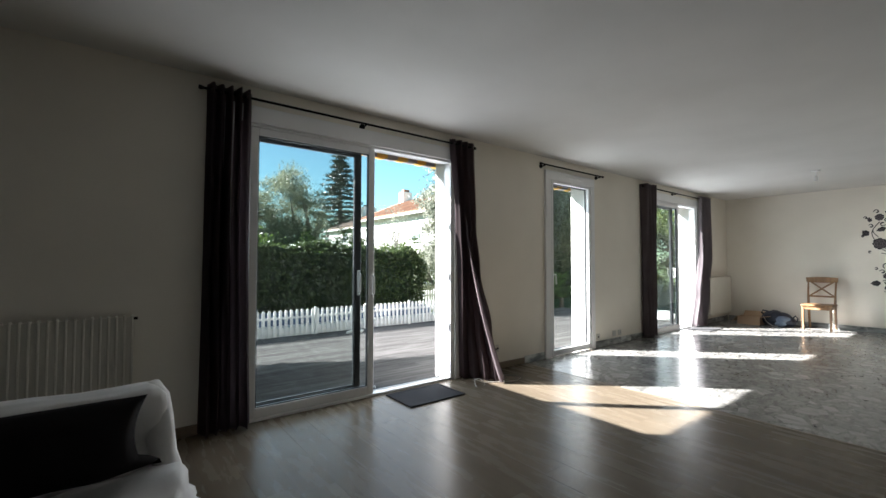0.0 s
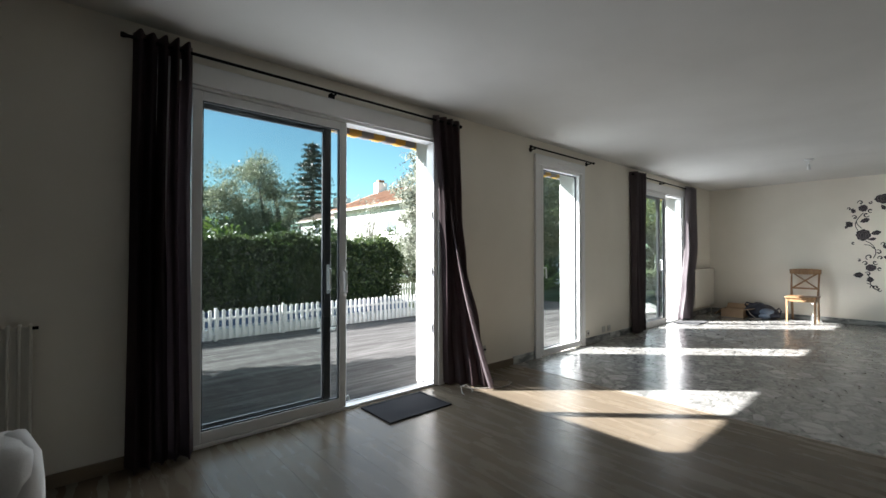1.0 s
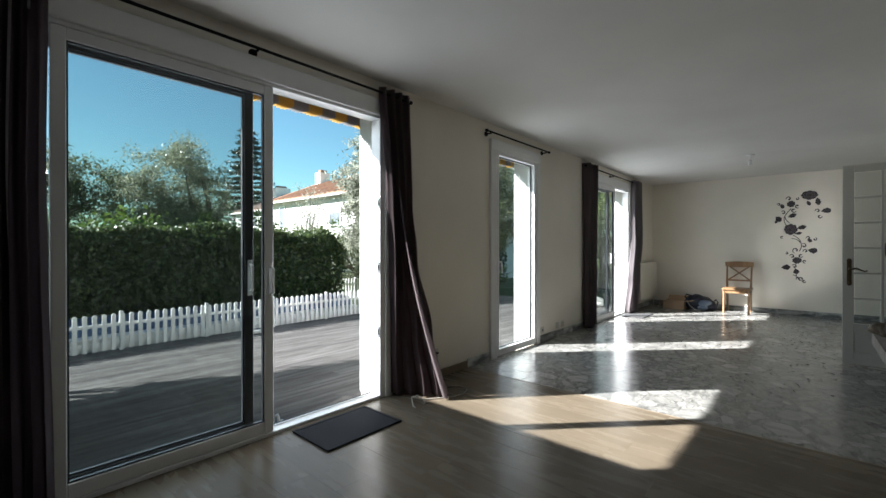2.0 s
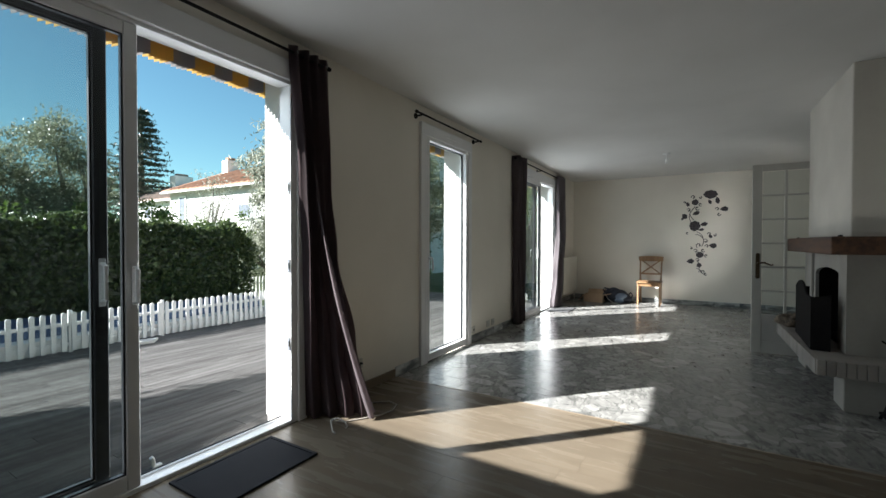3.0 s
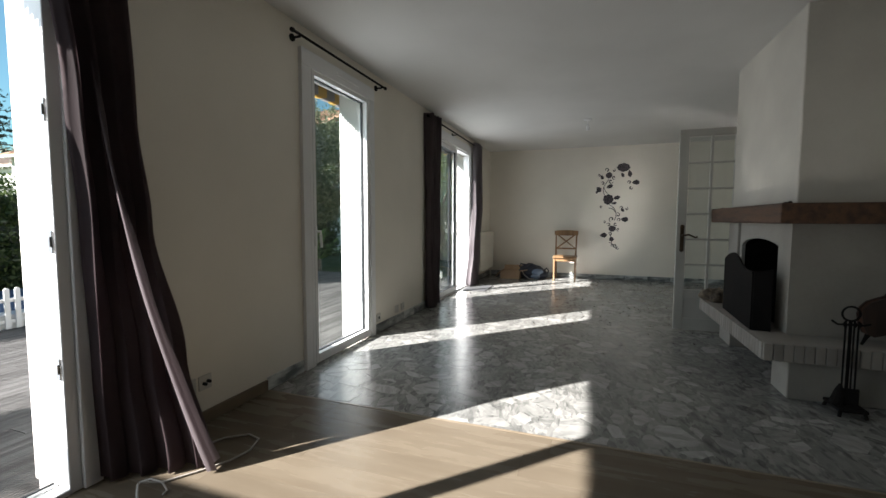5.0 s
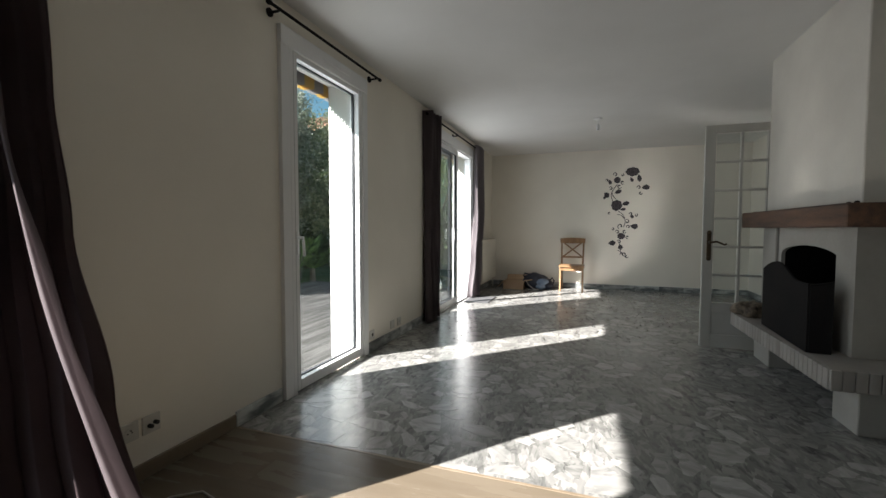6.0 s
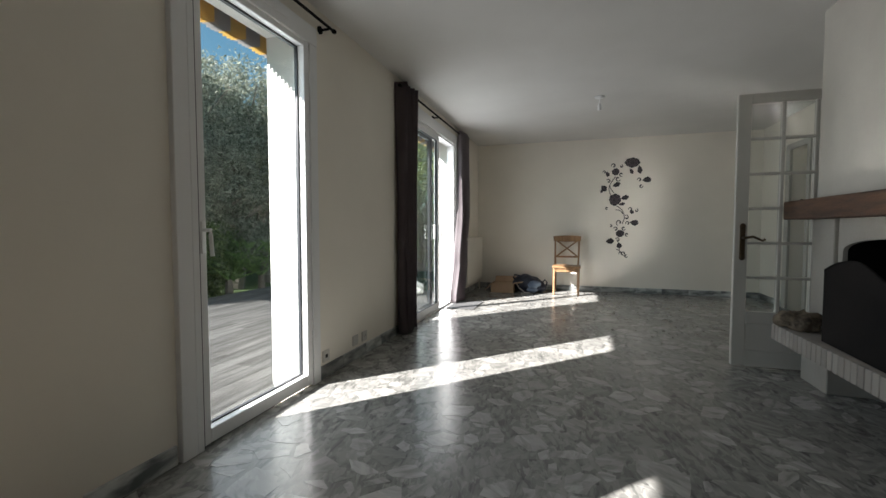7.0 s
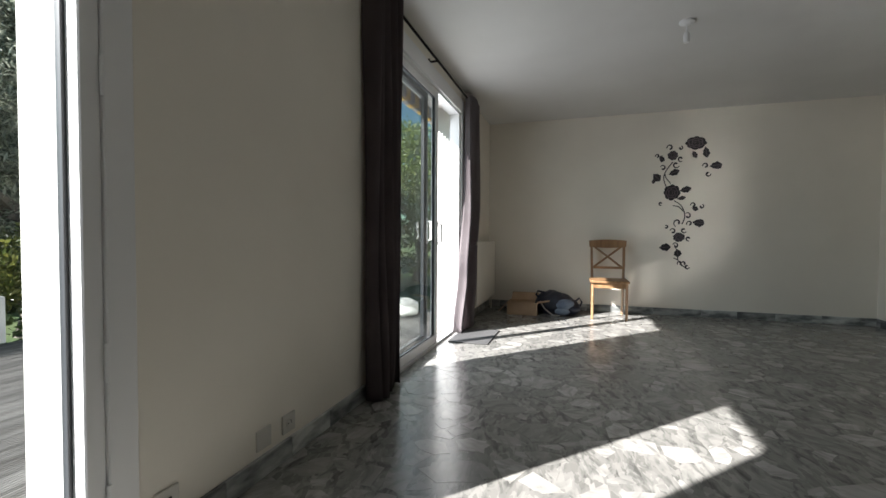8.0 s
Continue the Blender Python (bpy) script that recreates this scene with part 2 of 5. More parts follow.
M_CARD = surface("cardboard", (0.42, 0.29, 0.18), (0.48, 0.34, 0.22), 0.85, coarse=4, fine=60, bump=0.15)
M_BAG = surface("navy_nylon", (0.012, 0.016, 0.03), (0.025, 0.03, 0.05), 0.45, coarse=8, fine=90, bump=0.3)
M_DENIM = surface("pale_denim", (0.14, 0.18, 0.25), (0.24, 0.29, 0.36), 0.9, coarse=9, fine=120, bump=0.4)
M_CLOTH = surface("beige_cloth", (0.20, 0.16, 0.11), (0.03, 0.02, 0.014), 0.9, coarse=16, fine=60, bump=0.5)
M_SOCKET = surface("socket_plastic", (0.62, 0.60, 0.54), (0.57, 0.55, 0.5), 0.4)
M_DARK = surface("dark_void", (0.012, 0.012, 0.012), (0.02, 0.02, 0.02), 0.9)
M_CABLE = surface("white_cable", (0.46, 0.43, 0.39), (0.40, 0.38, 0.34), 0.5)
M_FENCE = surface("white_fence_paint", (0.70, 0.70, 0.69), (0.58, 0.58, 0.57), 0.5, fine=30, bump=0.1, stretch=(1, 1, 0.3))
M_YELLOW = cloth_material("awning_yellow", (0.58, 0.40, 0.11), (0.50, 0.34, 0.09), (0.70, 0.46, 0.12), 0.4)
M_GREY = cloth_material("awning_grey", (0.30, 0.29, 0.29), (0.25, 0.24, 0.24), (0.36, 0.35, 0.35), 0.4)
M_GRASS = surface("grass", (0.045, 0.085, 0.02), (0.085, 0.11, 0.035), 0.9, coarse=0.8, fine=25, bump=0.8, depth=0.03, wear=0.5)
M_COPING = surface("pool_coping", (0.66, 0.65, 0.62), (0.56, 0.55, 0.52), 0.8, fine=30, bump=0.2)
M_POOL = surface("pool_cover", (0.045, 0.085, 0.17), (0.07, 0.12, 0.21), 0.5, fine=20, bump=0.3)
M_HOUSE = surface("house_render", (0.60, 0.595, 0.575), (0.53, 0.525, 0.505), 0.9, fine=20, bump=0.4, depth=0.01)
M_TILE = surface("clay_roof", (0.33, 0.18, 0.105), (0.25, 0.13, 0.08), 0.85, coarse=1.2, fine=9, bump=0.7, depth=0.03, wear=0.5)
M_TILE_OLD = surface("old_roof", (0.30, 0.22, 0.17), (0.22, 0.17, 0.14), 0.85, coarse=1.2, fine=9, bump=0.7, depth=0.03, wear=0.5)
M_BARK = surface("bark", (0.10, 0.085, 0.07), (0.17, 0.15, 0.12), 0.95, fine=24, bump=0.9, depth=0.02, stretch=(1, 1, 0.3))
M_SHUTTER = surface("blue_grey_shutter", (0.10, 0.12, 0.15), (0.14, 0.16, 0.19), 0.6)
L_HEDGE = leafy("hedge_leaf", (0.028, 0.050, 0.016), (0.085, 0.115, 0.038))
L_OLIVE = leafy("olive_leaf", (0.07, 0.085, 0.052), (0.46, 0.475, 0.39), 0.5)
L_TREE = leafy("tree_leaf", (0.11, 0.13, 0.08), (0.29, 0.31, 0.21), 0.45)
L_DARK = leafy("far_leaf", (0.05, 0.07, 0.035), (0.14, 0.16, 0.085), 0.45)
L_FIR_CORE = leafy("needle_and_shade_core", (0.018, 0.034, 0.024), (0.045, 0.065, 0.045), 0.15)
L_YELLOW = leafy("shrub_leaf", (0.07, 0.10, 0.022), (0.23, 0.23, 0.055), 0.4)
L_PALM = leafy("palm_leaf", (0.11, 0.20, 0.05), (0.30, 0.42, 0.14), 0.5)


# ---- mesh helpers ----
def box(bm, x0, x1, y0, y1, z0, z1):
    vs = [bm.verts.new(c) for c in ((x0, y0, z0), (x1, y0, z0), (x1, y1, z0), (x0, y1, z0), (x0, y0, z1), (x1, y0, z1), (x1, y1, z1), (x0, y1, z1))]
    for f in ((0, 3, 2, 1), (4, 5, 6, 7), (0, 1, 5, 4), (1, 2, 6, 5), (2, 3, 7, 6), (3, 0, 4, 7)):
        bm.faces.new([vs[i] for i in f])
    return bm


def soft(bm, width, segments=2):
    bmesh.ops.bevel(bm, geom=bm.edges[:], offset=width, segments=segments, profile=0.6, affect="EDGES", clamp_overlap=True)
    return bm


def bar(*dims, bevel=0.003):
    return soft(box(bmesh.new(), *dims), bevel, 1)


def tube(bm, points, radius, sides=8, cap=True):
    """A round rod along points; radius may be one number or one a point."""
    pts = [Vector(p) for p in points]
    rad = radius if isinstance(radius, (list, tuple)) else [radius] * len(pts)
    rings = []
    up = Vector((0.31, 0.17, 0.93)).normalized()
    for i, p in enumerate(pts):
        d = (pts[min(i + 1, len(pts) - 1)] - pts[max(i - 1, 0)]).normalized()
        a = d.cross(up)
        a = a.normalized() if a.length > 0.05 else d.cross(Vector((1, 0, 0))).normalized()
        b = d.cross(a)
        rings.append([bm.verts.new(p + (a * math.cos(s) + b * math.sin(s)) * rad[i]) for s in (2 * math.pi * j / sides for j in range(sides))])
    for r, q in zip(rings, rings[1:]):
        for j in range(sides):
            bm.faces.new((r[j], r[(j + 1) % sides], q[(j + 1) % sides], q[j]))
    if cap:
        bm.faces.new(rings[0][::-1])
        bm.faces.new(rings[-1])
    return bm


def ball(bm, c, r, squash=(1, 1, 1), u=12, v=8):
    made = bmesh.ops.create_uvsphere(bm, u_segments=u, v_segments=v, radius=r)
    for q in made["verts"]:
        q.co = Vector((q.co.x * squash[0], q.co.y * squash[1], q.co.z * squash[2])) + Vector(c)
    return bm


def prism(bm, outline, axis, lo, hi):
    """A flat outline of (u, v) pairs pushed from lo to hi along axis."""
    def at(u, v, w):
        return {"x": (w, u, v), "y": (u, w, v), "z": (u, v, w)}[axis]
    a = [bm.verts.new(at(u, v, lo)) for u, v in outline]
    b = [bm.verts.new(at(u, v, hi)) for u, v in outline]
    bm.faces.new(a)
    bm.faces.new(b[::-1])
    for i in range(len(a)):
        j = (i + 1) % len(a)
        bm.faces.new((a[j], a[i], b[i], b[j]))
    bmesh.ops.recalc_face_normals(bm, faces=bm.faces[:])
    return bm


def link(name, bm, material, smooth=False):
    me = bpy.data.meshes.new(name)
    bm.to_mesh(me)
    bm.free()
    me.materials.append(material)
    if smooth:
        me.polygons.foreach_set("use_smooth", [True] * len(me.polygons))
    return new(name, me)


def hang(ob, parent):
    ob.parent = parent
    ob.matrix_parent_inverse = Matrix.Translation(-parent.location) if parent.type == "EMPTY" else Matrix()
    return ob


def part(name, bm, material, parent, label="", smooth=False):
    ob = hang(link(name, bm, material, smooth), parent)
    return tagged(ob, label) if label else ob


def thing(name, base, label, category, group="", kind=""):
    ob = new(name)
    ob.empty_display_size = 0.1
    ob.location = base
    return tagged(ob, label, category, group, kind)


def solid(name, bm, material, label, category, group="", kind="", smooth=False):
    return tagged(link(name, bm, material, smooth), label, category, group, kind)


def mesh_from(name, verts, faces, material):
    me = bpy.data.meshes.new(name)
    me.from_pydata(verts, [], faces)
    me.materials.append(material)
    return new(name, me)


# ---- the room's shell ----
WY, WO = 3.605, 3.885          # inner and outer face of the garden wall
H = 2.5
FX = 10.42                   # far wall
OPEN1, OPEN2, OPEN3 = (0.86, 2.955), (4.47, 5.395), (7.06, 8.86)
TOP = 2.222


def wall_with_openings():
    bm = bmesh.new()
    edges = [-3.2]
    for a, b in (OPEN1, OPEN2, OPEN3):
        box(bm, edges[-1], a, WY, WO, -0.2, 2.75)
        box(bm, a, b, WY, WO, TOP + 0.085, 2.75)
        edges.append(b)
    box(bm, edges[-1], FX + 0.25, WY, WO, -0.2, 2.75)
    return bm


solid("wall_north", wall_with_openings(), M_WALL, "off-white painted wall pierced by three glazed openings", "wall", kind="structure")
# outside render, 4 mm proud of the masonry
bm = bmesh.new()
last = -3.2
for a, b in (OPEN1, OPEN2, OPEN3):
    box(bm, last, a, WO + 0.001, WO + 0.02, -0.2, 2.75)
    box(bm, a, b, WO + 0.001, WO + 0.02, TOP + 0.085, 2.75)
    last = b
box(bm, last, FX + 0.25, WO + 0.001, WO + 0.02, -0.2, 2.75)
solid("wall_render", bm, M_RENDER, "white rendered outside face of the house wall", "wall", kind="structure")
for a, b in (OPEN1, OPEN2, OPEN3):
    bm = bmesh.new()
    box(bm, b - 0.012, b - 0.001, WY + 0.05, WO + 0.02, -0.02, TOP + 0.085)
    box(bm, a + 0.001, a + 0.012, WY + 0.05, WO + 0.02, -0.02, TOP + 0.085)
    box(bm, a + 0.012, b - 0.012, WY + 0.05, WO + 0.02, TOP + 0.071, TOP + 0.084)
    solid("reveal_trim", bm, M_RENDER, "white rendered reveal of a glazed opening", "reveal", kind="structure")
solid("wall_east", box(bmesh.new(), FX, FX + 0.2, -0.9, WY, -0.2, H + 0.2), M_WALL, "off-white painted end wall", "wall", kind="structure")
# hall doorway in the south wall
bm = bmesh.new()
box(bm, 9.56, FX, -0.89, -0.69, -0.2, H + 0.2)
box(bm, 9.12, 9.56, -0.89, -0.69, 2.06, H + 0.2)
box(bm, 8.86, 9.12, -0.89, -0.69, -0.2, H + 0.2)
box(bm, 8.08, 8.86, -0.89, -0.69, 2.04, H + 0.2)
box(bm, 5.2, 8.08, -0.89, -0.69, -0.2, H + 0.2)
solid("wall_south", bm, M_WALL, "off-white painted wall with two doorways to the dark hall", "wall", kind="structure")
bm = bmesh.new()
box(bm, 4.3, 5.2, -0.5, -0.3, -0.2, H + 0.2)
box(bm, 5.0, 5.2, -0.89, -0.5, -0.2, H + 0.2)
box(bm, 4.1, 4.3, -2.4, -0.3, -0.2, H + 0.2)
solid("wall_south_living", bm, M_WALL, "off-white painted wall beside the fireplace", "wall", kind="structure")
# Both walls are unseen, added to close the room; taupe limits their bounce.
solid("wall_west", box(bmesh.new(), -3.4, -3.2, -2.6, WO, -0.2, H + 0.2), M_TAUPE, "unseen taupe wall added to close the living room", "wall", kind="structure")
solid("wall_back", box(bmesh.new(), -3.2, 4.3, -2.6, -2.4, -0.2, H + 0.2), M_TAUPE, "unseen taupe wall added to close the room behind the sofa", "wall", kind="structure")
bm = bmesh.new()
box(bm, 7.6, 7.8, -2.6, -0.89, -0.2, H + 0.2)
box(bm, 9.9, 10.1, -2.6, -0.89, -0.2, H + 0.2)
box(bm, 7.6, 10.1, -2.8, -2.6, -0.2, H + 0.2)
box(bm, 7.6, 10.1, -2.8, -0.89, -0.2, -0.004)
solid("wall_hall", bm, M_WALL, "walls of the unlit hall", "wall", kind="structure")
solid("ceiling", box(bmesh.new(), -3.4, FX + 0.25, -2.9, WO, H, H + 0.2), M_CEIL, "smooth matt white ceiling", "ceiling", kind="structure")
# Overhang past the wall is added, unseen, to cut sky light on the deck.
solid("roof", box(bmesh.new(), -3.5, FX + 0.35, -3.0, 4.33, 2.76, 2.9), M_RENDER, "house roof with an unseen overhang added to shade the terrace", "roof", kind="structure")
bm = box(bmesh.new(), 8.09, 8.16, -0.70, -0.67, 0, 2.08)
box(bm, 8.80, 8.87, -0.70, -0.67, 0, 2.08)
box(bm, 8.16, 8.80, -0.70, -0.67, 2.01, 2.08)
box(bm, 9.06, 9.13, -0.70, -0.67, 0, 2.12)
box(bm, 9.55, 9.66, -0.70, -0.67, 0, 2.12)
box(bm, 9.13, 9.55, -0.70, -0.67, 2.05, 2.12)
solid("door_trim", bm, M_DOOR, "white painted architrave round the hall doorways", "door frame", kind="structure")

# floors: grout bed under the marble, dark bed under the laminate
marble_floor = solid("floor", box(bmesh.new(), 4.024, FX, -0.69, WY, -0.1, -0.0008), M_GROUT, "polished crazy-paved grey and white marble floor", "floor", kind="structure")
laminate_floor = solid("floor_living", box(bmesh.new(), -3.2, 4.016, -2.4, WY, -0.1, -0.006), M_DARK, "brown oak laminate floor with a satin finish", "floor", kind="structure")
solid("trim", soft(box(bmesh.new(), 4.012, 4.028, -0.3, WY, -0.02, 0.0015), 0.001, 1), M_SKIRT_WOOD, "thin brass-brown strip between laminate and marble", "floor strip", kind="structure")


# ---- skirting ----
def skirting(a, b, axis, at, face, height, material, label, run):
    base = thing("baseboard", ((a + b) / 2, at, 0) if axis == "x" else (at, (a + b) / 2, 0), label, "skirting", kind="structure")
    p = a
    rng = random.Random(int(a * 10 + b * 100))
    while p < b - 0.02:
        q = min(b, p + run * rng.uniform(0.75, 1.25))
        if axis == "x":
            bm = bar(p + 0.001, q - 0.001, min(at, at + face), max(at, at + face), 0, height, bevel=0.002)
        else:
            bm = bar(min(at, at + face), max(at, at + face), p + 0.001, q - 0.001, 0, height, bevel=0.002)
        part("skirting_piece", bm, material, base)
        p = q


for a, b in ((4.02, 4.39), (5.475, 7.0), (8.92, FX - 0.02)):
    skirting(a, b, "x", WY, -0.015, 0.085, M_SKIRT, "grey veined marble skirting", 0.36)
skirting(-0.69, WY - 0.02, "y", FX, -0.015, 0.085, M_SKIRT, "grey and white veined marble skirting", 0.42)
skirting(6.6, 8.08, "x", -0.69, 0.015, 0.085, M_SKIRT, "grey veined marble skirting", 0.4)
skirting(9.67, FX - 0.02, "x", -0.69, 0.015, 0.085, M_SKIRT, "grey veined marble skirting", 0.4)
skirting(4.3, 5.0, "x", -0.3, 0.015, 0.085, M_SKIRT, "blue-grey veined marble skirting", 0.4)
skirting(-3.2, 0.93, "x", WY, -0.014, 0.07, M_SKIRT_WOOD, "brown laminate skirting", 2.0)
skirting(2.99, 4.02, "x", WY, -0.014, 0.07, M_SKIRT_WOOD, "brown laminate skirting", 2.0)


# ---- glazed openings ----
def casing(win, x0, x1, top, side, head):
    part("casing", bar(x0 - side, x0 + 0.01, WY - 0.03, WY + 0.002, 0, top), M_PVC, win)
    part("casing", bar(x1 - 0.01, x1 + side, WY - 0.03, WY + 0.002, 0, top), M_PVC, win)
    part("casing", bar(x0 - side, x1 + side, WY - 0.032, WY + 0.002, top, top + head), M_PVC, win)


def sash(win, x0, x1, z0, z1, y, depth, stile, material, name="sash", gasket=True):
    """A glazed panel: stiles, rails, dark gasket and pane."""
    fr = part(name, bar(x0, x0 + stile, y, y + depth, z0, z1, bevel=0.004), material, win)
    part("stile", bar(x1 - stile, x1, y, y + depth, z0, z1, bevel=0.004), material, fr)
    part("rail", bar(x0 + stile, x1 - stile, y + 0.002, y + depth - 0.002, z0, z0 + stile + 0.015, bevel=0.004), material, fr)
    part("rail", bar(x0 + stile, x1 - stile, y + 0.002, y + depth - 0.002, z1 - stile, z1, bevel=0.004), material, fr)
    a, b, c, d = x0 + stile, x1 - stile, z0 + stile + 0.015, z1 - stile
    if gasket:
        g = box(bmesh.new(), a, a + 0.008, y + 0.012, y + depth - 0.012, c, d)
        box(g, b - 0.008, b, y + 0.012, y + depth - 0.012, c, d)
        box(g, a + 0.008, b - 0.008, y + 0.012, y + depth - 0.012, c, c + 0.008)
        box(g, a + 0.008, b - 0.008, y + 0.012, y + depth - 0.012, d - 0.008, d)
        part("gasket", g, M_GASKET, fr)
    pane = part("pane", box(bmesh.new(), a + 0.004, b - 0.004, y + depth / 2 - 0.002, y + depth / 2 + 0.002, c + 0.004, d - 0.004), M_GLASS, fr)
    pane.visible_shadow = False
    return fr


def pull(parent, x, z, y):
    """A slim upright pull handle with its back plate."""
    bm = soft(box(bmesh.new(), x - 0.014, x + 0.014, y - 0.006, y, z - 0.11, z + 0.11), 0.003, 1)
    tube(bm, [(x, y - 0.005, z - 0.085), (x, y - 0.04, z - 0.075), (x, y - 0.04, z + 0.075), (x, y - 0.005, z + 0.085)], 0.009, 8)
    part("handle", bm, M_PVC, parent, "white pull handle")


def slider(x0, x1, parked, name):
    win = thing(name, ((x0 + x1) / 2, WY, 0), "white sliding patio door, one half slid open", "patio door", "glazed openings", "structure")
    mid = parked + 1.042
    casing(win, x0, x1, TOP, 0.06, 0.128)
    # outer frame
    part("frame", bar(x0, x0 + 0.03, WY - 0.012, WY + 0.10, 0, TOP), M_PVC, win)
    part("frame", bar(x1 - 0.055, x1, WY - 0.012, WY + 0.10, 0, TOP), M_PVC, win)
    part("frame", bar(x0 + 0.03, x1 - 0.055, WY - 0.012, WY + 0.10, TOP - 0.022, TOP), M_PVC, win)
    part("threshold", bar(x0 + 0.03, x1 - 0.055, WY - 0.014, WY + 0.105, -0.01, 0.022), M_PVC, win)
    part("track", box(bmesh.new(), x0 + 0.03, x1 - 0.055, WY + 0.060, WY + 0.064, 0.022, 0.032), M_STEEL, win)
    part("track", box(bmesh.new(), x0 + 0.03, x1 - 0.055, WY + 0.09, WY + 0.094, 0.022, 0.03), M_GASKET, win)
    inner = sash(win, parked, mid, 0.024, TOP - 0.024, WY - 0.008, 0.045, 0.056, M_PVC)
    pull(inner, mid - 0.022, 0.98, WY - 0.008)
    outer = sash(win, x0 + 0.032, mid - 0.10, 0.034, TOP - 0.045, WY + 0.05, 0.045, 0.056, M_GASKET, "rear_sash")
    pull(outer, mid - 0.125, 1.0, WY + 0.05)
    return win


wide = slider(*OPEN1, 0.986, "window_1")
for z in (0.52, 1.03, 1.54):
    keeper = soft(box(bmesh.new(), 2.894, 2.900, WY - 0.004, WY + 0.022, z - 0.045, z + 0.045), 0.002, 1)
    box(keeper, 2.889, 2.894, WY + 0.002, WY + 0.014, z - 0.02, z + 0.02)
    part("lock_keeper", keeper, M_STEEL, wide)
slider(*OPEN3, 7.09, "window_3")
win = thing("window_2", (4.92, WY, 0), "narrow white glazed terrace door, closed", "glazed door", "glazed openings", "structure")
casing(win, OPEN2[0], OPEN2[1], TOP, 0.068, 0.118)
part("frame", bar(4.480, 4.517, WY - 0.029, WY + 0.03, 0, TOP), M_PVC, win)
part("seal", box(bmesh.new(), 4.517, 4.523, WY - 0.024, WY + 0.02, 0.0, TOP), M_GASKET, win)
leaf = part("sash", bar(4.523, 4.565, WY - 0.020, WY + 0.055, 0.012, TOP + 0.030, bevel=0.004), M_PVC, win)
part("stile", bar(5.335, 5.385, WY - 0.020, WY + 0.055, 0.012, TOP + 0.030, bevel=0.004), M_PVC, leaf)
part("rail", bar(4.565, 5.335, WY - 0.018, WY + 0.053, 0.012, 0.082, bevel=0.004), M_PVC, leaf)
part("rail", bar(4.565, 5.335, WY - 0.018, WY + 0.053, 2.188, TOP + 0.030, bevel=0.004), M_PVC, leaf)
g = box(bmesh.new(), 4.565, 4.573, WY + 0.026, WY + 0.046, 0.082, 2.188)
box(g, 5.325, 5.335, WY + 0.026, WY + 0.046, 0.082, 2.188)
box(g, 4.573, 5.325, WY + 0.026, WY + 0.046, 0.082, 0.090)
box(g, 4.573, 5.325, WY + 0.026, WY + 0.046, 2.176, 2.188)
part("gasket", g, M_GASKET, leaf)
pane = part("pane", box(bmesh.new(), 4.569, 5.331, WY + 0.034, WY + 0.038, 0.086, 2.184), M_GLASS, leaf)
pane.visible_shadow = False
part("trickle_vent", bar(4.84, 5.17, WY - 0.040, WY - 0.032, 2.272, 2.294), M_PVC, win)
bm = soft(box(bmesh.new(), 4.531, 4.557, WY - 0.028, WY - 0.020, 0.92, 1.07), 0.003, 1)
tube(bm, [(4.544, WY - 0.026, 1.03), (4.544, WY - 0.066, 1.03), (4.544, WY - 0.066, 1.01), (4.550, WY - 0.068, 0.91)], 0.010, 8)
part("handle", bm, M_PVC, leaf, "white lever handle")
for z in (0.25, 0.62, 1.35, 1.95):
    part("hinge", tube(bmesh.new(), [(5.386, WY - 0.026, z - 0.05), (5.386, WY - 0.026, z + 0.05)], 0.007), M_PVC, leaf)

# ---- curtain rods and curtains ----
def curtain_rod(x0, x1, brackets):
    rod = thing("curtain_rod", ((x0 + x1) / 2, WY - 0.07, 2.385), "black metal curtain rod with round finials", "curtain rod", "curtain rods")
    y, z = WY - 0.07, 2.385
    part("rod", tube(bmesh.new(), [(x0, y, z), (x1, y, z)], 0.0095, 10), M_IRON, rod, smooth=True)
    for x, s in ((x0, -1), (x1, 1)):
        bm = tube(bmesh.new(), [(x, y, z), (x + s * 0.012, y, z), (x + s * 0.013, y, z), (x + s * 0.03, y, z)], [0.012, 0.013, 0.016, 0.014], 10)
        part("finial", bm, M_IRON, rod)
    for x in brackets:
        bm = tube(bmesh.new(), [(x, WY, z - 0.012), (x, WY - 0.01, z - 0.012)], 0.026, 12)
        tube(bm, [(x, WY - 0.008, z - 0.014), (x, y, z - 0.014), (x, y - 0.012, z)], 0.008, 8)
        part("bracket", bm, M_IRON, rod)


curtain_rod(0.66, 3.16, (0.76, 1.90, 3.08))
curtain_rod(4.28, 5.59, (4.34, 5.54))
curtain_rod(6.76, 9.30, (6.82, 7.90, 9.22))


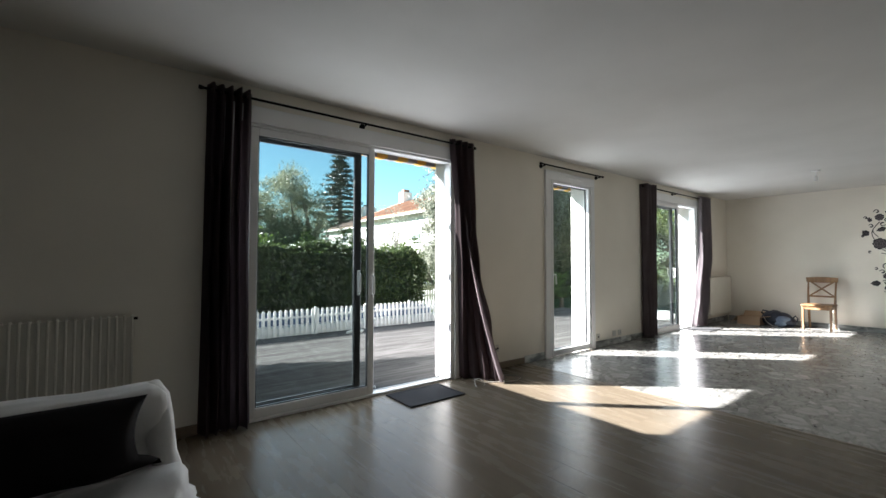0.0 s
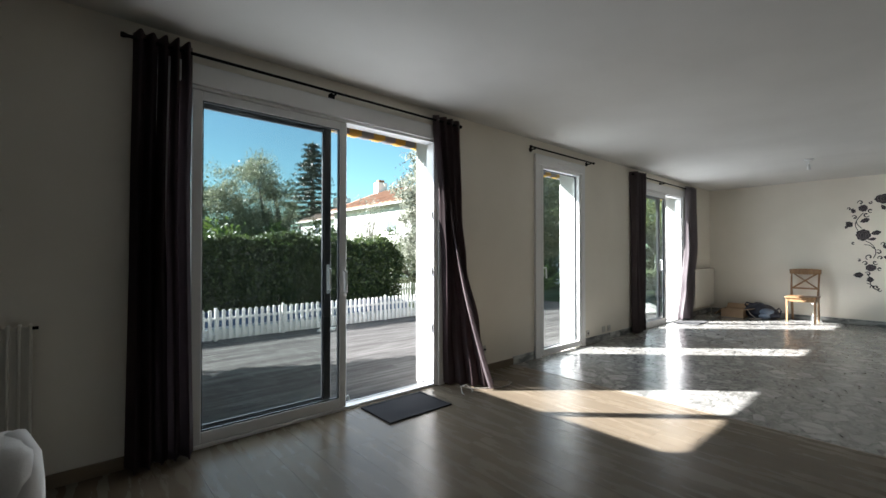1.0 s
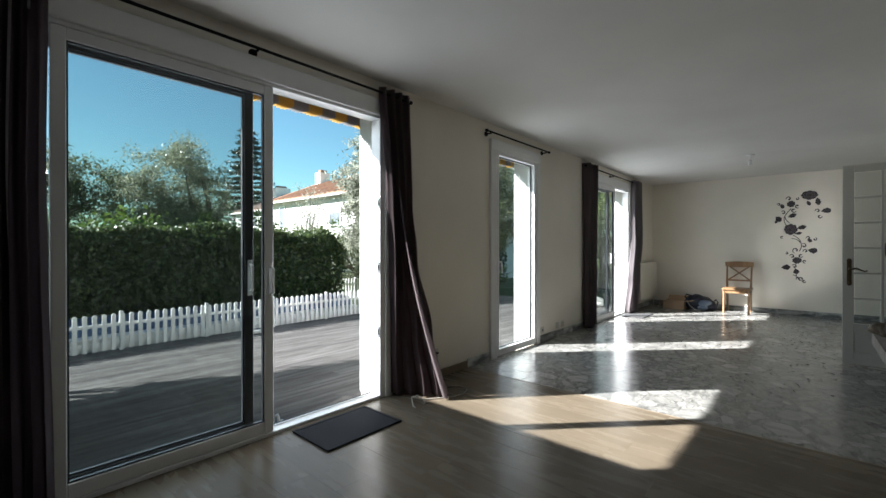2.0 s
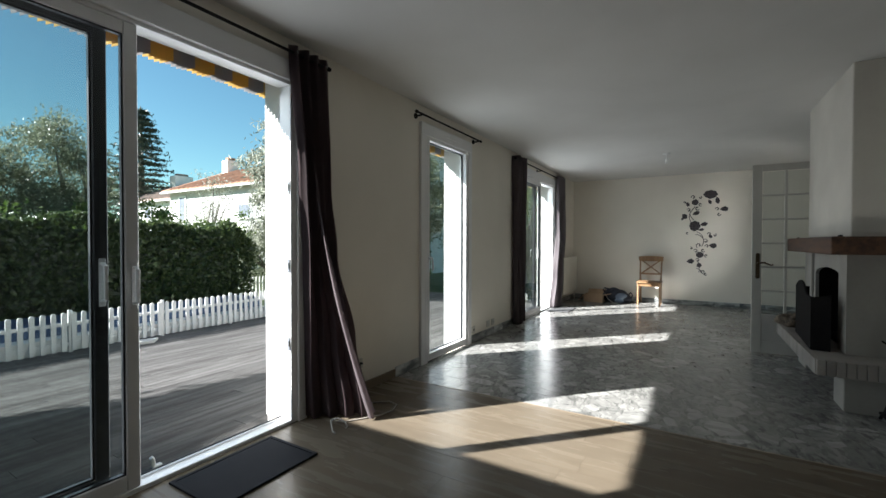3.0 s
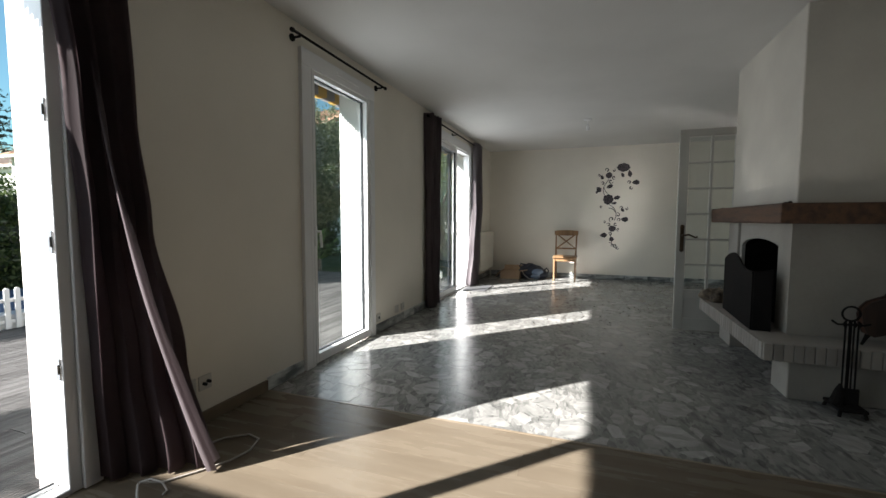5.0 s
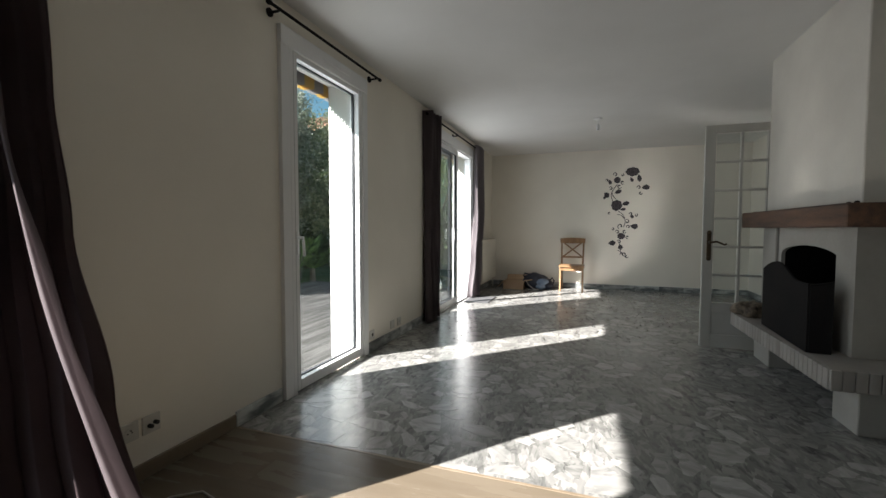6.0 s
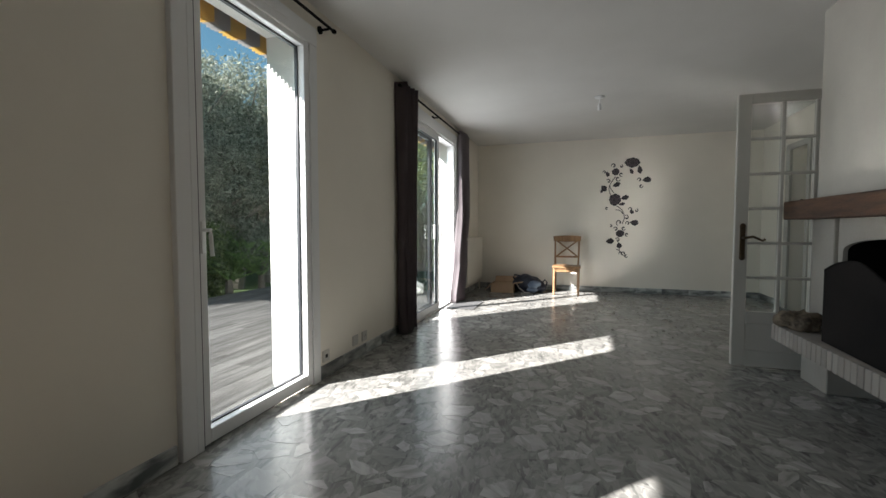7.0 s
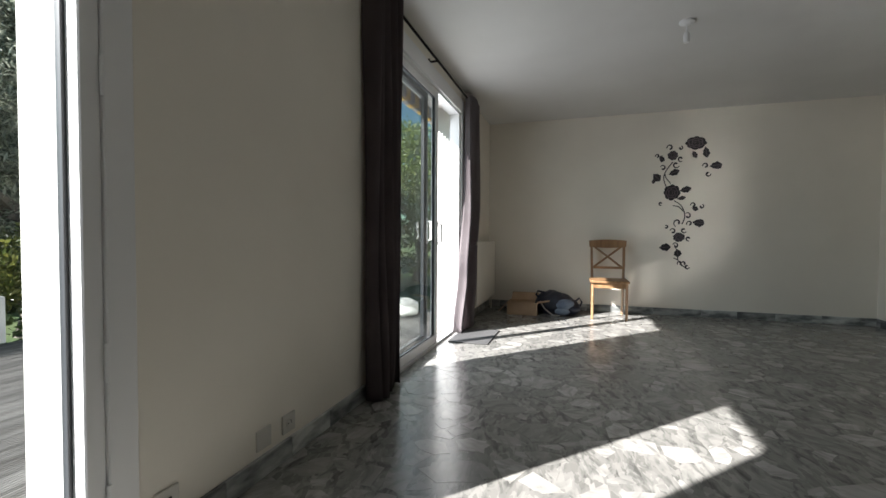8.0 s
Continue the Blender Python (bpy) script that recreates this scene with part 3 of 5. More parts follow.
def curtain(base, path, folds, depth, label, seed, z1=2.43, material=M_CURTAIN):
    """A hanging cloth: path gives (height share, x0, x1, y0, y1) of its two edges from top to hem; eyelets thread on the rod."""
    rng = random.Random(seed)
    cur = thing("curtain", base, label, "curtain", "curtains")
    nu, nv = folds * 10, 44
    phase = [rng.uniform(-0.5, 0.5) for _ in range(folds + 1)]
    verts, faces = [], []
    for j in range(nv + 1):
        s = j / nv
        for (s0, a0, b0, c0, d0), (s1, a1, b1, c1, d1) in zip(path, path[1:]):
            if s0 <= s <= s1:
                w = (s - s0) / (s1 - s0)
                w = w * w * (3 - 2 * w)
                a, b, c, d = a0 + (a1 - a0) * w, b0 + (b1 - b0) * w, c0 + (c1 - c0) * w, d0 + (d1 - d0) * w
                run = math.hypot(b - a, d - c)
                nx, ny = (c - d) / run, (b - a) / run
        z = z1 - (z1 - 0.015) * s
        for i in range(nu + 1):
            u = i / nu
            ph = phase[int(u * folds)] * min(1, s * 2.0)
            wave = math.cos(2 * math.pi * u * folds + ph * 1.2 + 0.5 * math.sin(3 * s + i * 0.01))
            amp = depth * (0.85 + 0.3 * math.sin(u * 7 + s * 4 + seed))
            lean = 0.012 * math.sin(2 * math.pi * u * folds * 2 + seed) * s
            out = amp * wave + 0.01 * math.sin(9 * s + 4 * u + seed) * s
            verts.append((a + (b - a) * u + lean * ny + out * nx, c + (d - c) * u - lean * nx + out * ny, z + 0.006 * wave * s))
    for j in range(nv):
        for i in range(nu):
            k = j * (nu + 1) + i
            faces.append((k, k + 1, k + nu + 2, k + nu + 1))
    cloth = mesh_from("cloth", verts, faces, material)
    for p in cloth.data.polygons:
        p.use_smooth = True
    hang(cloth, cur)
    sol = cloth.modifiers.new("thickness", "SOLIDIFY")
    sol.thickness, sol.offset = 0.003, 0
    for i in range(folds):
        x = path[0][1] + (path[0][2] - path[0][1]) * (i + 0.5) / folds
        ring = bmesh.new()
        tube(ring, [(x, WY - 0.07 + 0.022 * math.cos(t), 2.385 + 0.022 * math.sin(t)) for t in (2 * math.pi * q / 12 for q in range(13))], 0.004, 6, False)
        part("eyelet", ring, M_STEEL, cur)
    return cur


CY = WY - 0.07
curtain((0.82, CY, 0), [(0, 0.69, 0.98, CY, CY), (0.4, 0.68, 0.97, CY, CY), (1, 0.67, 0.99, CY - 0.02, CY - 0.02)], 5, 0.055, "dark plum eyelet curtain hanging straight to the floor", 3)
blown = curtain((3.05, CY, 0), [(0, 2.85, 3.185, CY, CY), (0.35, 2.94, 3.215, CY, CY - 0.005), (0.55, 2.97, 3.225, CY + 0.01, CY - 0.06), (0.8, 2.98, 3.245, CY + 0.01, CY - 0.20), (1, 2.985, 3.27, CY + 0.01, CY - 0.31)], 4, 0.026, "dark plum eyelet curtain with its hem blown into the room", 5)
# its leading edge, turned over and pulled out into the room
bm = bmesh.new()
rows = []
for i in range(33):
    s = i / 32
    x, y, z = 3.02 + 0.05 * s + 0.155 * s * s, CY - 0.015 - 0.17 * s - 0.13 * s * s, 1.75 - 1.735 * s
    w = 0.004 + 0.044 * s + 0.004 * math.sin(15 * s)
    ring = ((-0.30 * w, -1.0 * w), (-0.75 * w, -0.35 * w), (0.1 * w, 0.25 * w), (0.95 * w + 0.006 * math.sin(19 * s), 0.10 * w), (1.0 * w + 0.006 * math.sin(19 * s), 0.02 * w), (0.2 * w, -0.1 * w))
    rows.append([bm.verts.new((x + a, y + b - 0.02 * s, z + 0.012 * s * (a > 0))) for a, b in ring])
for p, q in zip(rows, rows[1:]):
    for j in range(6):
        bm.faces.new((p[j], p[(j + 1) % 6], q[(j + 1) % 6], q[j]))
bmesh.ops.recalc_face_normals(bm, faces=bm.faces[:])
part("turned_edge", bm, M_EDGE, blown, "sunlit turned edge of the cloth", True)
# Far pair: same plum cloth, coloured lighter for the light on it.
curtain((6.95, CY, 0), [(0, 6.76, 7.10, CY, CY), (0.5, 6.76, 7.11, CY, CY), (1, 6.74, 7.13, CY, CY)], 5, 0.055, "plum eyelet curtain, window light in its colour, hanging straight to the floor", 8, material=M_CURTAIN_LIT)
curtain((8.9, CY, 0), [(0, 8.87, 9.36, CY - 0.01, CY - 0.01), (0.45, 8.86, 9.34, CY - 0.015, CY - 0.015), (0.75, 8.67, 9.18, CY - 0.015, CY - 0.015), (1, 8.56, 9.04, CY - 0.01, CY - 0.01)], 8, 0.040, "sunlit plum eyelet curtain beside the sliding door", 11, material=M_CURTAIN_SUN)


# ---- fireplace ----
fire = thing("fireplace", (5.8, 0.0, 0), "white plastered fireplace with oak mantel beam and brick hearth", "fireplace")
part("hood", soft(box(bmesh.new(), 5.23, 6.56, -0.69, 0.357, 1.228, H), 0.006, 1), M_HOOD, fire)
mantel = part("mantel_beam", soft(prism(bmesh.new(), [(5.04, -0.30), (5.32, -0.30), (5.32, 0.18), (6.68, 0.18), (6.68, 0.505), (5.04, 0.505)], "z", 1.102, 1.232), 0.012, 2), M_BEAM, fire, "rough dark oak mantel beam")
for x, y in ((5.10, 0.44), (5.22, 0.42), (6.60, 0.43)):
    part("iron_nail", ball(bmesh.new(), (x, y, 1.236), 0.013, (1, 1, 0.7), 8, 5), M_IRON, mantel)
# piers and a set-back front with an arched fire opening
arch = [(5.415, 0.37)] + [(5.825 - 0.41 * math.cos(t), 0.90 + 0.08 * math.sin(t)) for t in (math.pi * i / 18 for i in range(19))] + [(6.235, 0.37)]
part("pier", box(bmesh.new(), 5.21, 5.411, 0.10, 0.38, 0.37, 1.102), M_PLASTER_SHADE, fire)
part("pier", soft(box(bmesh.new(), 6.292, 6.55, 0.10, 0.38, 0.37, 1.102), 0.005, 1), M_PLASTER_SHADE, fire)
part("breast", prism(bmesh.new(), arch + [(6.284, 0.37), (6.284, 1.102), (5.412, 1.102), (5.412, 0.37)], "y", 0.335, 0.36), M_PLASTER_SHADE, fire)
part("side_wall", box(bmesh.new(), 5.21, 5.30, -0.69, 0.10, 0.37, 1.102), M_PLASTER_SHADE, fire)
part("side_wall", box(bmesh.new(), 6.47, 6.55, -0.69, 0.10, 0.37, 1.102), M_PLASTER_SHADE, fire)
bm = box(bmesh.new(), 5.372, 5.409, -0.62, 0.334, 0.371, 1.1005)
box(bm, 6.240, 6.288, -0.62, 0.334, 0.371, 1.1005)
box(bm, 5.372, 6.288, -0.66, -0.62, 0.371, 1.1005)
box(bm, 5.409, 6.240, -0.62, 0.334, 1.08, 1.1005)
box(bm, 5.409, 6.240, -0.62, 0.334, 0.3695, 0.374)
part("firebox", bm, M_SOOT, fire, "sooty black firebox")
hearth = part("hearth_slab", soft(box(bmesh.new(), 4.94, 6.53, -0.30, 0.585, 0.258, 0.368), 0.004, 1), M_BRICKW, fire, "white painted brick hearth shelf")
part("pillar", soft(box(bmesh.new(), 5.02, 5.27, -0.3, 0.43, 0, 0.262), 0.005, 1), M_PLASTER_SHADE, fire)
part("pillar", soft(box(bmesh.new(), 6.20, 6.52, -0.3, 0.43, 0, 0.262), 0.005, 1), M_PLASTER_SHADE, fire)
brick = link("brick", soft(box(bmesh.new(), -0.024, 0.024, -0.012, 0.012, -0.054, 0.054), 0.003, 1), M_BRICKW)
hang(brick, hearth)
brick.location = (4.965, 0.59, 0.313)
for i in range(1, 30):
    q = brick.copy()
    scene.collection.objects.link(q)
    q.location.x = 4.965 + 0.0535 * i
for i in range(17):
    q = brick.copy()
    scene.collection.objects.link(q)
    q.location = (4.935, 0.57 - 0.0525 * i, 0.313)
    q.rotation_euler.z = math.pi / 2
# hearth furniture
screen = thing("fire_screen", (5.65, 0.54, 0.368), "black iron folding fire screen with a curved top", "fire screen")
def crest(s):
    """Height of the screen's curved top along its broad leaf."""
    if s < 0.38:
        return 0.86 - 0.07 * ((0.38 - s) / 0.38) ** 2
    return 0.765 + 0.095 * 0.5 * (1 + math.cos(math.pi * min(1.0, (s - 0.38) / 0.45)))


def panel(x0, y0, x1, y1, z0, top):
    bm, n = bmesh.new(), 20
    a, b = [], []
    d = Vector((x1 - x0, y1 - y0, 0)).normalized().cross(Vector((0, 0, 1))) * 0.006
    for i in range(n + 1):
        s = i / n
        p = Vector((x0 + (x1 - x0) * s, y0 + (y1 - y0) * s, 0))
        a.append([bm.verts.new(p + d + Vector((0, 0, h))) for h in (z0, top(s))])
        b.append([bm.verts.new(p - d + Vector((0, 0, h))) for h in (z0, top(s))])
    for i in range(n):
        bm.faces.new((a[i][0], a[i + 1][0], a[i + 1][1], a[i][1]))
        bm.faces.new((b[i + 1][0], b[i][0], b[i][1], b[i + 1][1]))
        bm.faces.new((a[i][1], a[i + 1][1], b[i + 1][1], b[i][1]))
        bm.faces.new((b[i][0], b[i + 1][0], a[i + 1][0], a[i][0]))
    for i in (0, n):
        bm.faces.new((a[i][0], a[i][1], b[i][1], b[i][0]))
    bmesh.ops.recalc_face_normals(bm, faces=bm.faces[:])
    return bm


part("panel", panel(6.06, 0.525, 5.26, 0.565, 0.369, crest), M_IRON, screen)
part("panel", panel(5.258, 0.560, 5.248, 0.455, 0.369, lambda s: 0.768 + 0.02 * s * s), M_IRON, screen)
part("panel", panel(6.09, 0.43, 6.064, 0.520, 0.369, lambda s: 0.79), M_IRON, screen)
part("rim", tube(bmesh.new(), [(6.06 - 0.80 * s, 0.525 + 0.04 * s, crest(s)) for s in (i / 20 for i in range(21))], 0.009, 6), M_IRON, screen)
part("rim", tube(bmesh.new(), [(5.257 - 0.009 * s, 0.562 - 0.106 * s, 0.768 + 0.02 * s * s) for s in (i / 6 for i in range(7))], 0.008, 6), M_IRON, screen)

bm = bmesh.new()
ball(bm, (0, 0, 0), 0.5, (0.32, 0.20, 0.14), 24, 14)
for v in bm.verts:
    k = noise.fractal(v.co * 14, 1.0, 2.0, 4)
    v.co += v.co.normalized() * k * 0.055
    v.co.z = max(v.co.z, -0.045)
    v.co += Vector((6.42, 0.50, 0.414))
solid("log_bag", bm, M_CLOTH, "crumpled beige and brown cloth bundle lying on the hearth", "cloth bundle", smooth=True)

tools = thing("fire_tools", (4.90, 0.19, 0), "black iron fireside tool stand with brush and poker", "fireplace tools")
tx, ty = 4.90, 0.19
bm = soft(box(bmesh.new(), tx - 0.09, tx + 0.09, ty - 0.07, ty + 0.07, 0.03, 0.05), 0.004, 1)
for sx in (-0.075, 0.075):
    for sy in (-0.055, 0.055):
        tube(bm, [(tx + sx, ty + sy, 0.035), (tx + sx * 1.15, ty + sy * 1.15, 0.0)], 0.009, 6)
part("base", bm, M_IRON, tools)
part("stem", tube(bmesh.new(), [(tx, ty, 0.05), (tx, ty, 0.54)], 0.008), M_IRON, tools)
part("ring", tube(bmesh.new(), [(tx, ty + 0.042 * math.cos(t), 0.585 + 0.042 * math.sin(t)) for t in (2 * math.pi * i / 16 for i in range(17))], 0.006, 6, False), M_IRON, tools)
part("crossbar", tube(bmesh.new(), [(tx - 0.03, ty - 0.075, 0.535), (tx, ty - 0.06, 0.52), (tx, ty + 0.06, 0.52), (tx + 0.03, ty + 0.075, 0.535)], 0.006, 6), M_IRON, tools)
for dy, kind in ((-0.052, "poker"), (0.046, "brush"), (0.012, "tongs"), (-0.02, "shovel")):
    bm = tube(bmesh.new(), [(tx - 0.012, ty + dy * 0.6, 0.545), (tx - 0.016, ty + dy * 0.75, 0.525), (tx - 0.012, ty + dy * 0.6, 0.505), (tx - 0.012, ty + dy * 0.62, 0.12)], [0.004, 0.012, 0.005, 0.0045], 8)
    if kind == "brush":
        tube(bm, [(tx - 0.01, ty + dy * 0.7, 0.17), (tx - 0.01, ty + dy * 0.8, 0.13), (tx - 0.01, ty + dy, 0.055)], [0.008, 0.022, 0.036], 10)
    elif kind == "shovel":
        soft(box(bm, tx - 0.022, tx - 0.014, ty + dy * 0.6 - 0.04, ty + dy * 0.6 + 0.035, 0.055, 0.15), 0.002, 1)
    else:
        tube(bm, [(tx - 0.012, ty + dy * 0.62, 0.13), (tx - 0.012, ty + dy * 0.8, 0.065)], [0.008, 0.003], 6)
    part(kind, bm, M_IRON, tools)


# ---- glazed inner door, standing open ----
def glazed_door():
    x, w0, w1 = 6.69, 0.03, 0.805
    d = thing("door_1", (x, w0, 0), "white painted door with small panes, standing open", "door", kind="structure")
    y0, y1, x0, x1 = w0, w1, x - 0.019, x + 0.019
    part("stile", bar(x0, x1, y1 - 0.085, y1, 0.01, 2.02), M_DOOR, d)
    part("stile", bar(x0, x1, y0, y0 + 0.085, 0.01, 2.02), M_DOOR, d)
    part("rail", bar(x0, x1, y0 + 0.085, y1 - 0.085, 1.95, 2.02), M_DOOR, d)
    part("rail", bar(x0, x1, y0 + 0.085, y1 - 0.085, 0.33, 0.42), M_DOOR, d)
    part("rail", bar(x0, x1, y0 + 0.085, y1 - 0.085, 0.01, 0.13), M_DOOR, d)
    part("panel", bar(x0 + 0.009, x1 - 0.009, y0 + 0.085, y1 - 0.085, 0.13, 0.33), M_DOOR, d)
    a, b = y0 + 0.085, y1 - 0.085
    step = (b - a) / 3
    for i in (1, 2):
        part("glazing_bar", bar(x0 + 0.004, x1 - 0.004, a + i * step - 0.012, a + i * step + 0.012, 0.42, 1.95), M_DOOR, d)
    zs = [0.42 + (1.95 - 0.42) * i / 6 for i in range(7)]
    for z in zs[1:-1]:
        part("glazing_bar", bar(x0 + 0.005, x1 - 0.005, a, b, z - 0.011, z + 0.011), M_DOOR, d)
    for i in range(3):
        for z0, z1 in zip(zs, zs[1:]):
            pane = part("pane", box(bmesh.new(), x - 0.002, x + 0.002, a + i * step + 0.008, a + (i + 1) * step - 0.008, z0 + 0.008, z1 - 0.008), M_GLASS, d)
            pane.visible_shadow = False
    hz, hy = 0.95, 0.755
    bm = soft(box(bmesh.new(), x0 - 0.006, x0, hy - 0.018, hy + 0.018, hz - 0.12, hz + 0.10), 0.004, 1)
    ball(bm, (x0 - 0.004, hy, hz + 0.105), 0.02, (0.4, 1, 1.2), 10, 6)
    ball(bm, (x0 - 0.004, hy, hz - 0.125), 0.02, (0.4, 1, 1.2), 10, 6)
    tube(bm, [(x0, hy, hz + 0.02), (x0 - 0.05, hy, hz + 0.02), (x0 - 0.055, hy - 0.05, hz + 0.03), (x0 - 0.055, hy - 0.11, hz - 0.0), (x0 - 0.05, hy - 0.125, hz + 0.01)], [0.010, 0.010, 0.010, 0.008, 0.010], 8)
    part("door_handle", bm, M_BRONZE, d, "ornate dark bronze lever handle")


glazed_door()


# ---- things at the far wall ----
def cafe_chair():
    """Pine dining chair with a crossed back; its front towards -x."""
    ch = thing("dining_chair", (10.04, 2.07, 0), "brown stained pine dining chair with a crossed back", "chair")
    cx, cy = 10.04, 2.07
    fx, bx = cx - 0.20, cx + 0.18
    for s in (-1, 1):
        part("leg", tube(bmesh.new(), [(fx, cy + s * 0.185, 0), (fx + 0.005, cy + s * 0.185, 0.42)], [0.018, 0.021], 4), M_CHAIR, ch)
        part("leg", tube(bmesh.new(), [(bx + 0.06, cy + s * 0.178, 0), (bx, cy + s * 0.18, 0.42), (bx + 0.02, cy + s * 0.185, 0.62), (bx + 0.085, cy + s * 0.19, 0.90)], [0.018, 0.021, 0.02, 0.017], 4), M_CHAIR, ch)
    part("seat", soft(box(bmesh.new(), fx - 0.035, bx + 0.02, cy - 0.215, cy + 0.215, 0.425, 0.452), 0.008, 2), M_CHAIR, ch)
    part("apron", bar(fx - 0.008, fx + 0.012, cy - 0.17, cy + 0.17, 0.365, 0.425), M_CHAIR, ch)
    part("apron", bar(bx - 0.01, bx + 0.01, cy - 0.17, cy + 0.17, 0.365, 0.425), M_CHAIR, ch)
    for s in (-1, 1):
        part("apron", bar(fx, bx, cy + s * 0.18 - 0.009, cy + s * 0.18 + 0.009, 0.365, 0.425), M_CHAIR, ch)
    bm, n = bmesh.new(), 8
    outline = [(-0.215 + 0.43 * i / n, 0.835 - 0.012 * math.sin(math.pi * i / n)) for i in range(n + 1)] + [(0.22 - 0.44 * i / n, 0.915 + 0.014 * math.sin(math.pi * i / n)) for i in range(n + 1)]
    prism(bm, [(cy + u, v) for u, v in outline], "x", bx + 0.06, bx + 0.085)
    part("top_rail", bm, M_CHAIR, ch)
    part("lower_rail", bar(bx + 0.005, bx + 0.025, cy - 0.17, cy + 0.17, 0.565, 0.595), M_CHAIR, ch)
    for s, off in ((-1, 0), (1, 0.012)):
        part("cross_slat", tube(bmesh.new(), [(bx + 0.02 + off, cy - s * 0.165, 0.585), (bx + 0.035 + off, cy, 0.715), (bx + 0.058 + off, cy + s * 0.165, 0.845)], 0.013, 6), M_CHAIR, ch)


cafe_chair()

mat2 = thing("doormat", (8.8, 3.4, 0), "thin grey doormat before the sliding door", "doormat", "doormats")
part("mat_body", soft(box(bmesh.new(), 8.25, 8.84, 3.17, 3.54, 0.001, 0.010), 0.003, 1), M_MATGREY, mat2)
mat1 = thing("doormat", (2.4, 3.28, 0), "black rubber doormat with a raised rim", "doormat", "doormats")
part("mat_body", soft(box(bmesh.new(), 2.14, 2.68, 3.155, 3.515, 0.001, 0.010), 0.003, 1), M_MAT, mat1)
rim = box(bmesh.new(), 2.12, 2.70, 3.135, 3.155, 0.001, 0.012)
box(rim, 2.12, 2.70, 3.515, 3.535, 0.001, 0.012)
box(rim, 2.12, 2.14, 3.155, 3.515, 0.001, 0.012)
box(rim, 2.68, 2.70, 3.155, 3.515, 0.001, 0.012)
part("rim", rim, M_MAT, mat1)

carton = thing("cardboard_box", (9.97, 3.07, 0), "open brown cardboard box with its flaps spread", "box")
for nm, dims in (("side", (9.82, 9.825, 2.89, 3.25, 0.0, 0.15)), ("side", (10.12, 10.125, 2.89, 3.25, 0.0, 0.15)), ("side", (9.825, 10.12, 2.89, 2.895, 0.0, 0.15)), ("side", (9.825, 10.12, 3.245, 3.25, 0.0, 0.15)), ("bottom", (9.825, 10.12, 2.895, 3.245, 0.001, 0.005))):
    part(nm, box(bmesh.new(), *dims), M_CARD, carton)
flap = part("flap", box(bmesh.new(), -0.15, 0.15, 0, 0.16, -0.003, 0.003), M_CARD, carton)
flap.matrix_basis = pose(9.97, 3.25, 0.148, -48, 0, 0)
flap = part("flap", box(bmesh.new(), 0, 0.14, -0.17, 0.17, -0.003, 0.003), M_CARD, carton)
flap.matrix_basis = pose(10.125, 3.07, 0.148, 0, -35, 0)
flap = part("flap", box(bmesh.new(), -0.15, 0.15, -0.15, 0, -0.003, 0.003), M_CARD, carton)
flap.matrix_basis = pose(9.97, 2.89, 0.148, -12, 0, 0)


def lump(name, centre, size, material, seed):
    bm = bmesh.new()
    ball(bm, (0, 0, 0), 0.5, size, 28, 16)
    off = Vector((seed * 3.1, seed * 1.7, 0))
    for v in bm.verts:
        k = noise.fractal(v.co * 7 + off, 1.0, 2.0, 4)
        v.co += v.co.normalized() * k * 0.06 * max(size)
        v.co.z = max(v.co.z, -size[2] * 0.42)
        v.co += Vector(centre)
    return link(name, bm, material, True)


bag = thing("bag", (10.12, 2.62, 0), "slouched navy nylon bag with pale cloth spilling out", "bag")
hang(lump("body", (10.10, 2.70, 0.125), (0.38, 0.48, 0.30), M_BAG, 2), bag)
hang(lump("pocket", (10.06, 2.52, 0.085), (0.30, 0.28, 0.20), M_BAG, 6), bag)
hang(lump("cloth", (9.96, 2.57, 0.13), (0.15, 0.22, 0.14), M_DENIM, 4), bag)
hang(lump("cloth", (9.93, 2.60, 0.05), (0.12, 0.18, 0.10), M_DENIM, 5), bag)
part("strap", tube(bmesh.new(), [(10.10, 2.86, 0.16), (10.06, 2.92, 0.23), (10.06, 2.90, 0.275), (10.10, 2.80, 0.25)], 0.013, 6), M_BAG, bag)
part("strap", tube(bmesh.new(), [(10.06, 2.46, 0.15), (10.04, 2.40, 0.21), (10.04, 2.37, 0.16), (10.06, 2.40, 0.08)], 0.012, 6), M_BAG, bag)
part("strap", tube(bmesh.new(), [(9.95, 2.86, 0.16), (9.88, 2.80, 0.08), (9.85, 2.70, 0.012), (9.86, 2.62, 0.010)], 0.009, 6), M_CABLE, bag)


